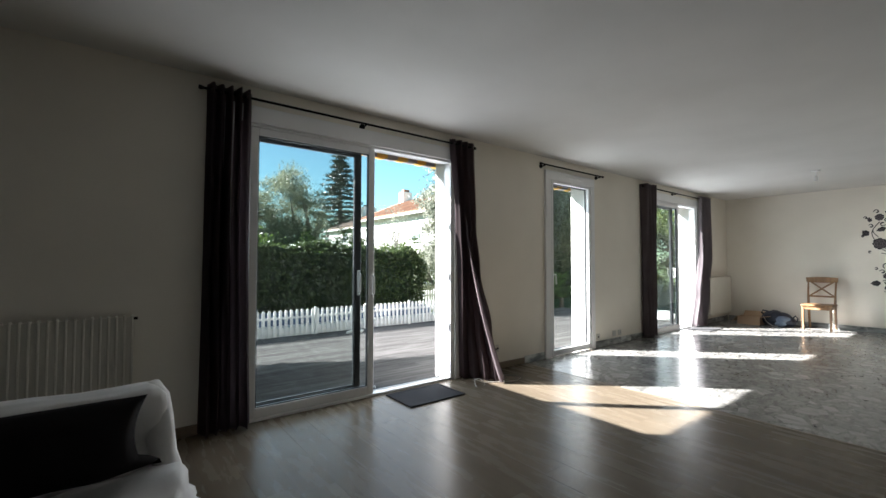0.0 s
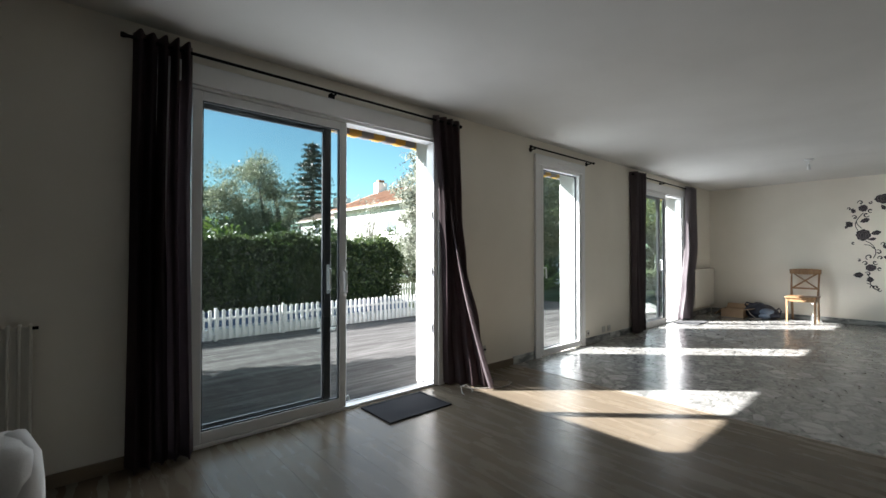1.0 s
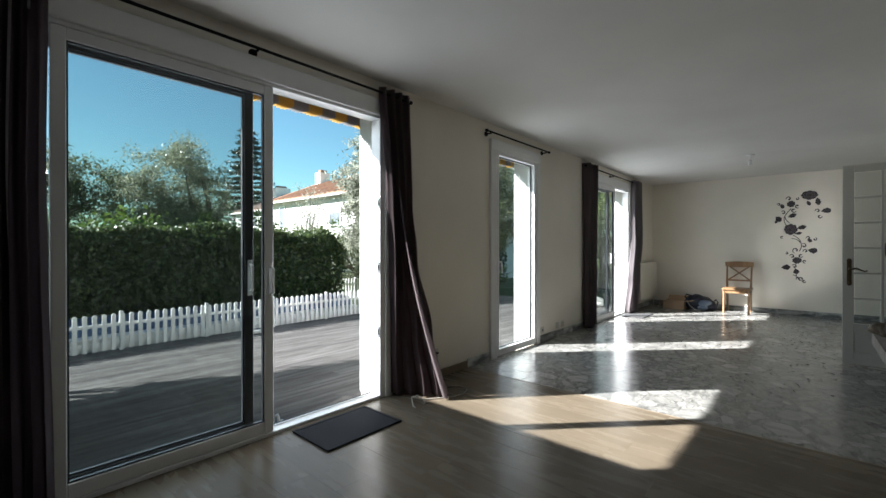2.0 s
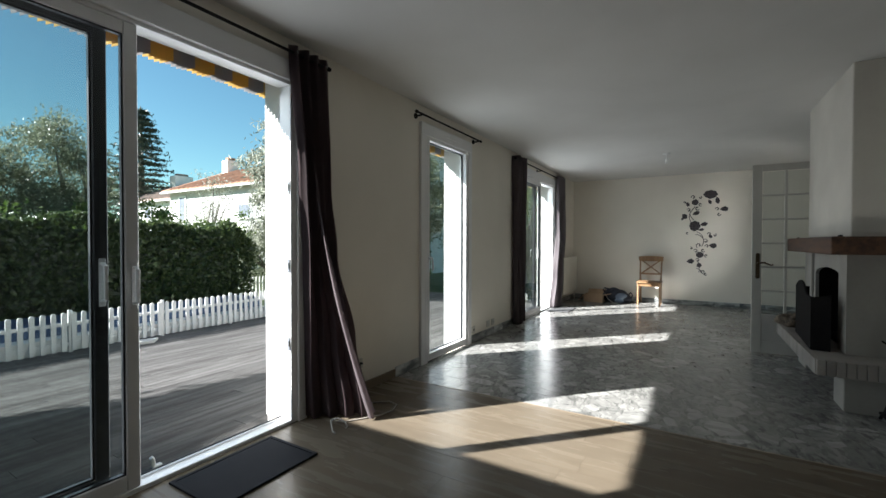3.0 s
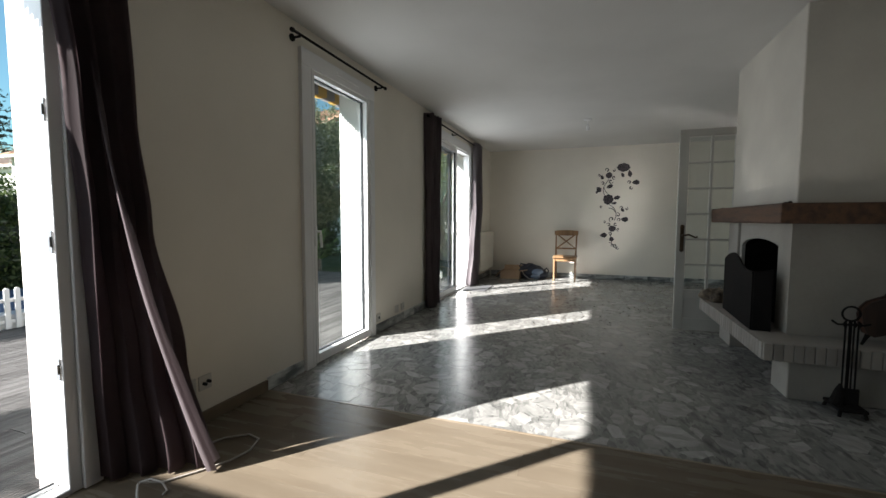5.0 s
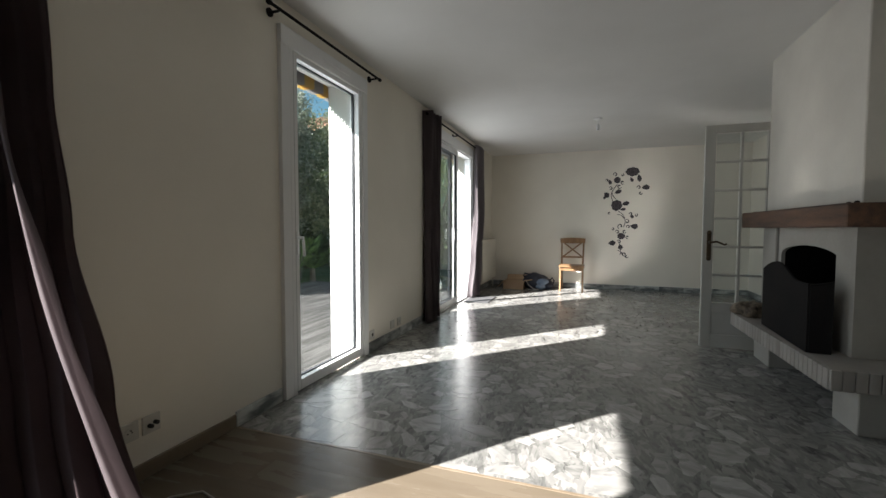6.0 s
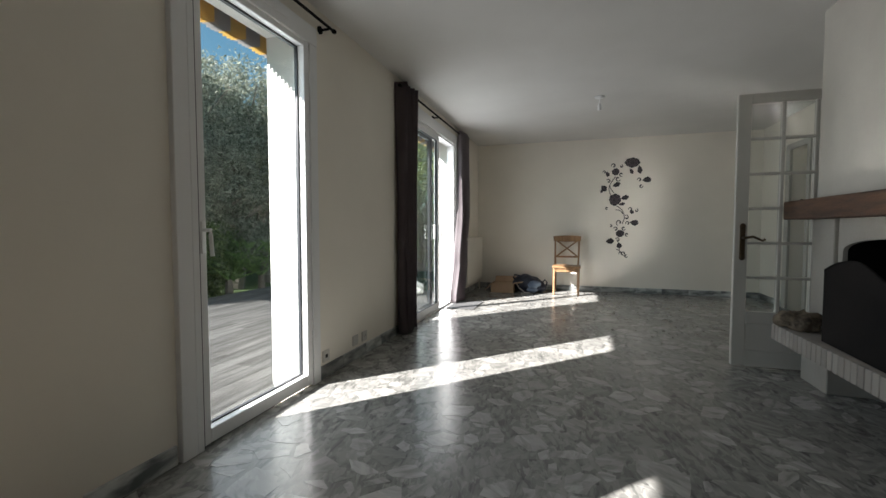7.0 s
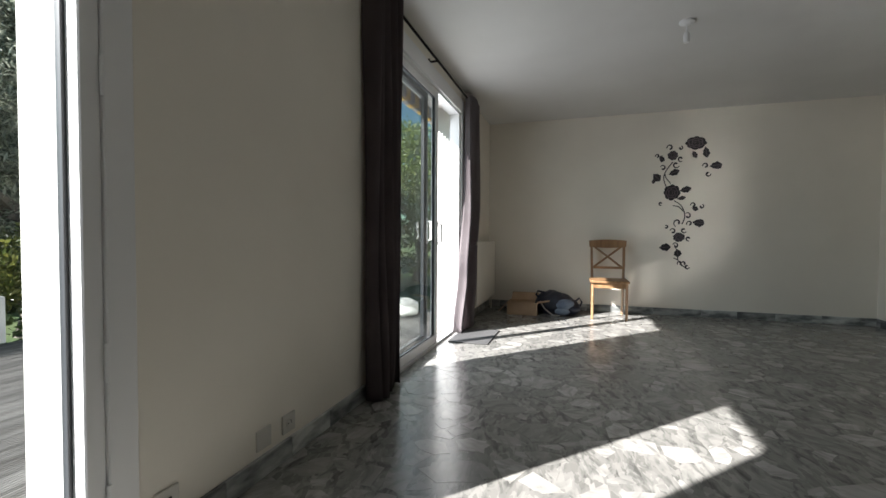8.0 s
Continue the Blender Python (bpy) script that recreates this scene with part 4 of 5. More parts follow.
# ---- radiators ----
def tube_radiator():
    r = thing("radiator", (-0.3, WY - 0.08, 0.15), "cream enamelled column radiator below the wall", "radiator", "radiators")
    x = 0.30
    for i in range(35):
        xx = x - i * 0.0385
        part("column", soft(box(bmesh.new(), xx - 0.013, xx, WY - 0.115, WY - 0.045, 0.14, 0.85), 0.005, 2), M_RAD, r)
    part("panel", box(bmesh.new(), x - 1.315, x - 0.006, WY - 0.100, WY - 0.092, 0.15, 0.84), M_RAD, r)
    part("header", tube(bmesh.new(), [(x, WY - 0.08, 0.81), (x - 1.33, WY - 0.08, 0.81)], 0.02, 8), M_RAD, r)
    part("header", tube(bmesh.new(), [(x, WY - 0.08, 0.18), (x - 1.33, WY - 0.08, 0.18)], 0.02, 8), M_RAD, r)
    part("bleed_valve", tube(bmesh.new(), [(x, WY - 0.08, 0.83), (x + 0.022, WY - 0.08, 0.83)], 0.008, 8), M_IRON, r)
    for xx in (x - 0.2, x - 1.1):
        part("bracket", box(bmesh.new(), xx - 0.01, xx + 0.01, WY - 0.05, WY, 0.2, 0.78), M_RAD, r)
        part("foot", box(bmesh.new(), xx - 0.012, xx + 0.012, WY - 0.1, WY - 0.06, 0.0, 0.15), M_RAD, r)


tube_radiator()


def panel_radiator():
    r = thing("radiator", (9.7, WY - 0.07, 0.18), "cream flat panel radiator under a top grille", "radiator", "radiators")
    part("panel", soft(box(bmesh.new(), 9.18, 10.24, WY - 0.125, WY - 0.112, 0.18, 0.90), 0.004, 1), M_RAD, r)
    part("side", bar(10.225, 10.24, WY - 0.112, WY - 0.03, 0.18, 0.90), M_RAD, r)
    part("side", bar(9.18, 9.195, WY - 0.112, WY - 0.03, 0.18, 0.90), M_RAD, r)
    part("back", bar(9.195, 10.225, WY - 0.045, WY - 0.03, 0.18, 0.885), M_RAD, r)
    g = bmesh.new()
    for i in range(40):
        box(g, 9.2 + i * 0.0256, 9.212 + i * 0.0256, WY - 0.112, WY - 0.045, 0.888, 0.9)
    part("grille", g, M_RAD, r)
    part("bleed_valve", tube(bmesh.new(), [(10.24, WY - 0.08, 0.885), (10.262, WY - 0.08, 0.885)], 0.008, 8), M_IRON, r)
    for xx in (9.4, 10.0):
        part("bracket", box(bmesh.new(), xx - 0.012, xx + 0.012, WY - 0.03, WY, 0.2, 0.85), M_RAD, r)
    part("pipe", tube(bmesh.new(), [(10.2, WY - 0.08, 0.18), (10.2, WY - 0.08, 0.1), (10.2, WY - 0.08, 0.0)], 0.009, 8), M_RAD, r)


panel_radiator()


# ---- sockets and cable ----
def socket(x, z, label, kind):
    s = thing("wall_socket", (x, WY, z), label, "socket", "wall sockets")
    part("plate", soft(box(bmesh.new(), x - 0.040, x + 0.040, WY - 0.010, WY, z - 0.040, z + 0.040), 0.004, 2), M_SOCKET, s)
    if kind == "round":
        part("recess", tube(bmesh.new(), [(x, WY - 0.0095, z), (x, WY - 0.0125, z)], 0.021, 16), M_SOCKET, s)
        for dx in (-0.009, 0.009):
            part("hole", tube(bmesh.new(), [(x + dx, WY - 0.012, z), (x + dx, WY - 0.0135, z)], 0.003, 8), M_DARK, s)
        part("pin", tube(bmesh.new(), [(x, WY - 0.012, z + 0.012), (x, WY - 0.02, z + 0.012)], 0.0028, 8), M_STEEL, s)
    elif kind == "jack":
        b = box(bmesh.new(), x - 0.012, x + 0.012, WY - 0.013, WY - 0.0095, z - 0.012, z + 0.012)
        part("jack", b, M_DARK, s)
    elif kind == "plug":
        for dx in (-0.013, 0.013):
            part("jack", tube(bmesh.new(), [(x + dx, WY - 0.0095, z + dx * 0.3), (x + dx, WY - 0.03, z + dx * 0.3)], 0.009, 10), M_DARK, s)


socket(3.455, 0.228, "cream wall socket with two holes and an earth pin", "round")
socket(3.552, 0.228, "cream aerial socket with two black plugs", "plug")
socket(5.56, 0.145, "cream telephone socket above the skirting", "jack")
socket(5.975, 0.150, "cream blank wall plate above the marble skirting", "blank")
socket(6.125, 0.150, "cream wall socket above the marble skirting", "round")
cab = bmesh.new()
tube(cab, [(3.02, 3.36, 0.030), (2.99, 3.33, 0.045), (2.965, 3.30, 0.030), (2.945, 3.27, 0.006), (2.93, 3.23, 0.006)], 0.0045, 6)
tube(cab, [(3.02, 3.36, 0.030), (3.03, 3.31, 0.050), (3.05, 3.27, 0.030), (3.045, 3.24, 0.006), (3.02, 3.23, 0.006)], 0.0045, 6)
tube(cab, [(3.02, 3.36, 0.030), (3.08, 3.31, 0.006), (3.18, 3.24, 0.006), (3.3, 3.17, 0.006), (3.4, 3.15, 0.006), (3.5, 3.19, 0.006), (3.52, 3.27, 0.006), (3.45, 3.36, 0.006), (3.3, 3.42, 0.006), (3.2, 3.44, 0.006)], 0.0045, 6)
solid("cable", cab, M_CABLE, "loose white cable curling out from under the curtain", "cable", smooth=True)

# ---- ceiling rose with a bare lamp holder ----
lampx, lampy = 8.07, 1.705
pend = thing("lamp_holder", (lampx, lampy, H), "bare white lamp holder hanging from a ceiling rose", "lamp holder")
part("ceiling_rose", tube(bmesh.new(), [(lampx, lampy, H), (lampx, lampy, H - 0.012), (lampx, lampy, H - 0.022)], [0.052, 0.050, 0.02], 20), M_PVC, pend, smooth=False)
part("flex", tube(bmesh.new(), [(lampx, lampy, H - 0.02), (lampx + 0.005, lampy, H - 0.06), (lampx, lampy, H - 0.09)], 0.005, 6), M_PVC, pend)
part("socket", tube(bmesh.new(), [(lampx, lampy, H - 0.08), (lampx, lampy, H - 0.10), (lampx, lampy, H - 0.15)], [0.014, 0.021, 0.019], 14), M_PVC, pend)

# ---- rose decal on the end wall ----
decal = thing("wall_decal", (FX, 1.2, 1.35), "black rose branch decal stuck on the end wall", "wall decal")


def spot(cx, cy):
    return (1.768 - 0.00203 * cx, 2.323 - 0.00227 * cy)


LAYER = [0]


def flat(name, outline, material=None, lift=0.0):
    LAYER[0] += 1
    eps = 0.0002 * (LAYER[0] % 7)
    part(name, prism(bmesh.new(), outline, "x", FX - 0.0018 - eps - lift, FX), material or M_DECAL, decal)


def blossom(cx, cy, w, h, seed):
    """A rose: round petals overlapping inwards, each with a paler rim."""
    u, v = spot(cx, cy)
    rng = random.Random(seed)
    lift = 0.0006
    for count, far, size in ((8, 0.64, 0.40), (6, 0.40, 0.34), (4, 0.19, 0.26), (1, 0.0, 0.15)):
        r0 = rng.random() * 6
        for q in range(count):
            t0 = r0 + 2 * math.pi * q / count
            px, py = far * math.cos(t0), far * math.sin(t0)
            k = size * rng.uniform(0.9, 1.12)
            for name, mat, grow, pull_in in (("petal_rim", M_DECAL_VEIN, 1.0, 0.0), ("petal", M_DECAL, 0.86, -0.05)):
                if count == 8 and name == "petal_rim":
                    continue
                lift += 0.00012
                pts = []
                for i in range(14):
                    t = 2 * math.pi * i / 14
                    rr = k * grow * (1.12 if count == 8 else 1.0) * (1 + 0.06 * math.cos(3 * t + q))
                    pts.append((u + w * 0.002 * (px + pull_in * math.cos(t0) + rr * math.cos(t)), v + h * 0.00224 * (py + pull_in * math.sin(t0) + rr * math.sin(t))))
                part(name, prism(bmesh.new(), pts, "x", FX - 0.0016 - lift, FX), mat, decal)


def leaf_shape(cx, cy, length, width, turn):
    u, v = spot(cx, cy)
    c, s = math.cos(radians(turn)), math.sin(radians(turn))
    pts = []
    for i in range(17):
        t = i / 16
        pts.append((t - 0.5, 0.5 * math.sin(math.pi * t ** 0.8) * (1 + 0.12 * math.cos(18 * t))))
    pts += [(0.5 - i / 16, -0.5 * math.sin(math.pi * (1 - i / 16) ** 0.8) * (1 + 0.12 * math.cos(18 * (1 - i / 16)))) for i in range(1, 16)]
    flat("leaf", [(u + (a * length * c - b * width * s) * 0.002, v + (a * length * s + b * width * c) * 0.0022) for a, b in pts])
    flat("leaf_vein", [(u + (a * length * c - b * s) * 0.002, v + (a * length * s + b * c) * 0.0022) for a, b in ((-0.4, -0.6), (0.35, -1.2), (0.35, 1.2), (-0.4, 2))], M_DECAL_VEIN, 0.0016)


def ribbon(points, w0, w1, name="stem"):
    pts = [Vector(spot(*p)) for p in points]
    fine = []
    for i in range(len(pts) - 1):
        p0, p1, p2, p3 = pts[max(i - 1, 0)], pts[i], pts[i + 1], pts[min(i + 2, len(pts) - 1)]
        for q in range(6):
            t = q / 6
            fine.append(0.5 * ((2 * p1) + (p2 - p0) * t + (2 * p0 - 5 * p1 + 4 * p2 - p3) * t * t + (3 * p1 - p0 - 3 * p2 + p3) * t ** 3))
    fine.append(pts[-1])
    left, right = [], []
    for i, p in enumerate(fine):
        d = (fine[min(i + 1, len(fine) - 1)] - fine[max(i - 1, 0)]).normalized()
        wd = (w0 + (w1 - w0) * i / (len(fine) - 1)) * 0.001
        left.append(tuple(p + Vector((-d.y, d.x)) * wd))
        right.append(tuple(p - Vector((-d.y, d.x)) * wd))
    bm = bmesh.new()
    for i in range(len(left) - 1):
        prism(bm, [left[i], left[i + 1], right[i + 1], right[i]], "x", FX - 0.0016, FX)
    part(name, bm, M_DECAL, decal)


def curl(cx, cy, r, start, way):
    ribbon([(cx + way * r * (1.15 - 0.12 * i) * math.cos(start + 0.75 * i), cy + r * (1.15 - 0.12 * i) * math.sin(start + 0.75 * i)) for i in range(8)], 5.0, 12.0, "tendril")


for args in ((335, 100, 58, 36), (212, 360, 48, 44), (215, 160, 30, 27), (255, 600, 33, 27)):
    blossom(*args, seed=args[0])
for args in ((390, 150, 62, 36, 80), (330, 160, 46, 26, 60), (440, 222, 66, 38, -8), (222, 252, 64, 34, -20), (128, 275, 56, 44, 45), (285, 345, 66, 34, -12), (264, 390, 50, 22, -10), (356, 524, 66, 40, 10), (338, 447, 36, 26, 20), (180, 655, 66, 42, -5), (250, 685, 46, 42, 80), (155, 178, 34, 30, 30), (150, 165, 24, 14, 150), (112, 295, 30, 20, 110), (455, 230, 40, 24, -30), (370, 515, 40, 24, 30)):
    leaf_shape(*args)
for pts in (((182, 330), (168, 290), (170, 260), (190, 225), (215, 195)), ((205, 310), (180, 280), (172, 255)), ((225, 402), (262, 428), (280, 462), (284, 495), (270, 530)), ((218, 430), (250, 436), (276, 460)), ((232, 640), (252, 690), (252, 720), (275, 750), (308, 772)), ((228, 712), (252, 722))):
    ribbon(pts, 5.0, 6.5)
for args in ((232, 210, 17, 0.4, 1), (198, 118, 16, 3.0, 1), (256, 180, 14, 1.0, 1), (162, 225, 14, 3.6, 1), (246, 522, 20, 2.0, 1), (300, 485, 16, 4.0, 1), (310, 527, 14, 2.8, 1), (222, 568, 15, 3.4, 1), (280, 562, 14, 0.5, 1), (305, 607, 12, 1.2, 1), (238, 645, 15, 3.5, 1), (283, 742, 14, 2.0, 1), (302, 758, 12, 0.2, 1), (402, 265, 13, 0.0, 1), (328, 428, 13, 3.0, 1), (372, 436, 11, 5.0, 1), (186, 545, 9, 4.0, 1), (152, 418, 9, 1.0, 1), (256, 122, 10, 5.0, 1), (388, 222, 14, 3.0, 1), (262, 740, 12, 2.5, 1), (130, 160, 10, 3.0, 1)):
    curl(*args)


# ---- sofa under a white sheet ----
def drape(x0, x1, y0, y1, z0, z1, seed, bulge=0.02, wrinkle=0.03):
    bm = box(bmesh.new(), x0, x1, y0, y1, z0, z1)
    soft(bm, 0.06, 3)
    bmesh.ops.subdivide_edges(bm, edges=[e for e in bm.edges if e.calc_length() > 0.09], cuts=7, use_grid_fill=True)
    bmesh.ops.triangulate(bm, faces=bm.faces[:])
    bmesh.ops.subdivide_edges(bm, edges=[e for e in bm.edges if e.calc_length() > 0.05], cuts=1, use_grid_fill=False)
    bm.normal_update()
    c = Vector((seed * 2.3, seed, seed * 0.7))
    for v in bm.verts:
        p = Vector((v.co.x * 5, v.co.y * 5, v.co.z * 2.2)) + c
        k = noise.fractal(p, 0.9, 2.1, 4) + 0.8 * abs(noise.noise(p * 2.3)) - 0.3
        v.co += v.normal * k * wrinkle * (1.6 if v.co.z < z1 - 0.1 else 0.7)
        if v.co.z < 0.004:
            v.co.z = 0.004
    return bm


sofa = thing("sofa", (-0.6, 1.6, 0), "sofa draped in a rumpled white cotton sheet", "sofa")
part("back", drape(-1.5, 0.37, 2.16, 2.38, 0.02, 0.70, 1), M_SHEET, sofa, smooth=True)
part("sheet_fold", tube(bmesh.new(), [(0.325, 2.30, 0.695), (0.34, 2.25, 0.65), (0.355, 2.21, 0.59), (0.345, 2.18, 0.53), (0.36, 2.17, 0.46), (0.375, 2.13, 0.38), (0.395, 2.12, 0.25), (0.395, 2.10, 0.05)], [0.03, 0.045, 0.038, 0.05, 0.042, 0.052, 0.045, 0.04], 10), M_SHEET, sofa, smooth=True)
part("seat", drape(-1.5, 0.41, 1.40, 2.20, 0.02, 0.42, 2, wrinkle=0.07), M_SHEET, sofa, smooth=True)
bm = bmesh.new()
nu, nv = 30, 14
for face in (-1, 1):
    grid = []
    for a in range(nu + 1):
        u = 2 * a / nu - 1
        row = []
        for b in range(nv + 1):
            v = 2 * b / nv - 1
            swell = (max(0.0, 1 - u ** 4) * max(0.0, 1 - v ** 4)) ** 0.5
            # seams drawn in between the corners, which stay pulled out
            x = -0.17 + 0.455 * u * (0.95 + 0.07 * v * v) + (0.05 if u > 0.9 and v < -0.8 else 0.0)
            z = 0.182 + 0.134 * v * (0.91 + 0.11 * u * u)
            y = face * 0.085 * swell + 0.012 * noise.noise(Vector((x * 7, z * 7, 0.3)))
            row.append(bm.verts.new((x, y, z)))
        grid.append(row)
    for a in range(nu):
        for b in range(nv):
            bm.faces.new((grid[a][b], grid[a + 1][b], grid[a + 1][b + 1], grid[a][b + 1]))
bmesh.ops.remove_doubles(bm, verts=bm.verts[:], dist=0.0005)
bmesh.ops.recalc_face_normals(bm, faces=bm.faces[:])
bmesh.ops.transform(bm, matrix=pose(0, 2.06, 0.43, 14, 0, 0), verts=bm.verts[:])
solid("cushion", bm, M_CUSHION, "long black velvet cushion leaning on the sofa back", "cushion", smooth=True)


# ---- bellows and post beside the hearth ----
bel = thing("bellows", (5.06, 0.0, 0.37), "reddish brown wooden fireside bellows propped on the hearth", "bellows")
# pear outline along its axis, nozzle down on the hearth, leaning towards the plank
BELLOWS = Matrix.Translation((5.06, 0.060, 0.372)) @ Matrix.Rotation(radians(24), 4, "X")
pear = [(0.018, 0.07), (0.060, 0.11), (0.092, 0.16), (0.100, 0.205), (0.088, 0.25), (0.052, 0.29), (0.024, 0.32), (0.020, 0.375), (0.026, 0.40)]
pear = pear + [(-u, v) for u, v in pear[::-1]]
for x0, x1, mt, nm in ((-0.035, -0.022, M_RED, "board"), (-0.022, 0.018, M_LEATHER, "leather"), (0.018, 0.031, M_RED, "board")):
    grow = 0.9 if nm == "leather" else 1.0
    bm = prism(bmesh.new(), [(u * grow, v if grow == 1.0 or v < 0.3 else 0.30) for u, v in pear], "x", x0, x1)
    bmesh.ops.transform(bm, matrix=BELLOWS, verts=bm.verts[:])
    part(nm, bm, mt, bel)
bm = tube(bmesh.new(), [(-0.002, 0, 0.0), (-0.002, 0, 0.05), (-0.002, 0, 0.10)], [0.007, 0.011, 0.020], 10)
bmesh.ops.transform(bm, matrix=BELLOWS, verts=bm.verts[:])
part("nozzle", bm, M_IRON, bel)
post = thing("wooden_plank", (4.85, -0.07, 0), "narrow brown wooden plank leaning against the hearth", "plank")
bm = soft(box(bmesh.new(), -0.011, 0.011, -0.03, 0.03, 0, 0.80), 0.004, 2)
bmesh.ops.transform(bm, matrix=pose(4.842, -0.062, 0.0, 4.6, 11.0, 0), verts=bm.verts[:])
for v in bm.verts:
    v.co.z = max(v.co.z, 0.0)
part("board", bm, M_RED, post)

# small white shutter catches by the thresholds
for x, y in ((2.27, 3.97), (1.55, 4.02), (4.70, 4.0)):
    c = thing("shutter_catch", (x, y, -0.10), "small white plastic shutter catch on the deck", "shutter catch", "shutter catches")
    part("foot", soft(box(bmesh.new(), x - 0.025, x + 0.025, y - 0.015, y + 0.015, -0.10, -0.085), 0.004, 1), M_PVC, c)
    part("hook", tube(bmesh.new(), [(x - 0.015, y, -0.09), (x - 0.02, y, -0.05), (x - 0.03, y, -0.035)], [0.012, 0.01, 0.012], 6), M_PVC, c)


# ---- garden ----
solid("ground", box(bmesh.new(), -400, 400, WO + 0.02, 600, -0.9, -0.28), M_GRASS, "lawn reaching far behind the hedge", "lawn", kind="structure")


def leaf_mesh(name, points, size, material, seed, aspect=0.5, droop=0.0):
    """Many small pointed leaves, one diamond each, turned at random."""
    rng = np.random.default_rng(seed)
    p = np.asarray(points, dtype=float)
    n = len(p)
    a = rng.normal(size=(n, 3))
    a[:, 2] -= droop
    a /= np.linalg.norm(a, axis=1, keepdims=True)
    b = np.cross(a, rng.normal(size=(n, 3)))
    b /= np.linalg.norm(b, axis=1, keepdims=True)
    s = size * rng.uniform(0.6, 1.4, (n, 1))
    fold = np.cross(a, b) * s * 0.12
    v = np.stack([p - a * s, p + b * s * aspect + fold, p + a * s, p - b * s * aspect + fold], 1).reshape(-1, 3)
    f = np.arange(4 * n).reshape(-1, 4)
    me = bpy.data.meshes.new(name)
    me.from_pydata(v.tolist(), [], f.tolist())
    me.materials.append(material)
    return new(name, me)


def crown_points(blobs, clumps, per, spread, seed):
    """Leaf places in clumps on the shells of a few uneven ellipsoids (cx, cy, cz, rx, ry, rz)."""
    rng = np.random.default_rng(seed)
    w = np.array([b[3] * b[4] * b[5] for b in blobs]) ** 0.67
    pts, centres = [], []
    for i in rng.choice(len(blobs), clumps, p=w / w.sum()):
        cx, cy, cz, rx, ry, rz = blobs[i]
        d = rng.normal(size=3)
        d /= np.linalg.norm(d)
        r = rng.uniform(0.45, 1.05)
        c = np.array([cx, cy, cz]) + d * r * np.array([rx, ry, rz])
        centres.append(c)
        pts.append(c + rng.normal(size=(per, 3)) * spread * rng.uniform(0.6, 1.3) * np.array([1, 1, 0.8]))
    return np.concatenate(pts), centres


def tree(name, base, height, radius, blobs, clumps, per, spread, size, leaf, label, seed, aspect=0.4, limbs=9, category="tree", group="trees"):
    t = thing(name, base, label, category, group)
    pts, centres = crown_points(blobs, clumps, per, spread, seed)
    rng = random.Random(seed)
    bx, by, bz = base
    bm = bmesh.new()
    fork = (bx + rng.uniform(-0.1, 0.1) * height * 0.3, by, bz + height * 0.32)
    tube(bm, [(bx, by, bz), ((bx + fork[0]) / 2 + 0.04 * height, by, bz + height * 0.16), fork], [radius * 1.25, radius, radius * 0.85], 9)
    for c in rng.sample(centres, min(limbs, len(centres))):
        mid = [(fork[k] * 0.5 + c[k] * 0.5) + rng.uniform(-1, 1) * height * 0.04 for k in range(3)]
        tube(bm, [fork, mid, tuple(c)], [radius * 0.6, radius * 0.35, radius * 0.08], 6)
    part("trunk", bm, M_BARK, t)
    hang(leaf_mesh("crown", pts, size, leaf, seed, aspect), t)
    return t


# hedge: an uneven clipped body of many leaves
rng = np.random.default_rng(21)
n = 42000
hx = rng.uniform(-1.5, 6.45, n)
side = rng.random(n)
top = 1.50 + 0.05 * np.sin(hx * 2.1) + 0.04 * np.sin(hx * 5.3 + 1)
top -= np.clip(hx - 6.0, 0, 1) * 0.9
hz = np.where(side < 0.72, rng.uniform(-0.3, 1.0, n) * (top / 1.0), top + rng.normal(0, 0.03, n))
hz = np.minimum(hz, top + 0.05)
hy = np.where(side < 0.72, 9.05 + rng.normal(0, 0.06, n) + 0.06 * np.sin(hx * 3 + hz * 4), rng.uniform(9.0, 10.1, n))
hedge = thing("hedge", (2.5, 9.5, -0.28), "clipped dense dark green laurel hedge", "hedge")
hang(leaf_mesh("foliage", np.stack([hx, hy, hz], 1), 0.040, L_HEDGE, 4, 0.55), hedge)
# Dark solid filler stands in for the shade deep among the leaves.
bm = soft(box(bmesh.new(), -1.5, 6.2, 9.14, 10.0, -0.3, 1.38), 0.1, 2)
part("shade_core", bm, L_FIR_CORE, hedge)

n = 15000
sx = rng.uniform(8.7, 16.0, n)
sz = rng.uniform(-0.3, 1.0, n) * (2.9 + 0.25 * np.sin(sx * 1.7))
tall = thing("hedge", (12.0, 11.3, -0.28), "tall dark green hedge behind the olive trees", "hedge")
hang(leaf_mesh("foliage", np.stack([sx, 11.0 + rng.normal(0, 0.12, n), sz], 1), 0.075, L_HEDGE, 14, 0.55), tall)
# Same dark filling: inner shade of the tall hedge built as a solid.
part("shade_core", soft(box(bmesh.new(), 8.9, 15.9, 11.12, 11.9, -0.3, 2.6), 0.1, 2), L_FIR_CORE, tall)

# broad trees and houses behind
tree("tree", (9.5, 26, -0.3), 7.0, 0.25, [(8.1, 26, 4.5, 2.1, 2.0, 2.5), (6.8, 26, 3.3, 1.8, 1.8, 1.9), (9.4, 26, 3.7, 1.7, 1.8, 2.1), (8.4, 25.5, 2.4, 2.4, 1.6, 1.4), (8.6, 26, 5.9, 1.0, 1.0, 1.0)], 300, 130, 0.24, 0.062, L_TREE, "grey-green broadleaf tree behind the hedge", 5)
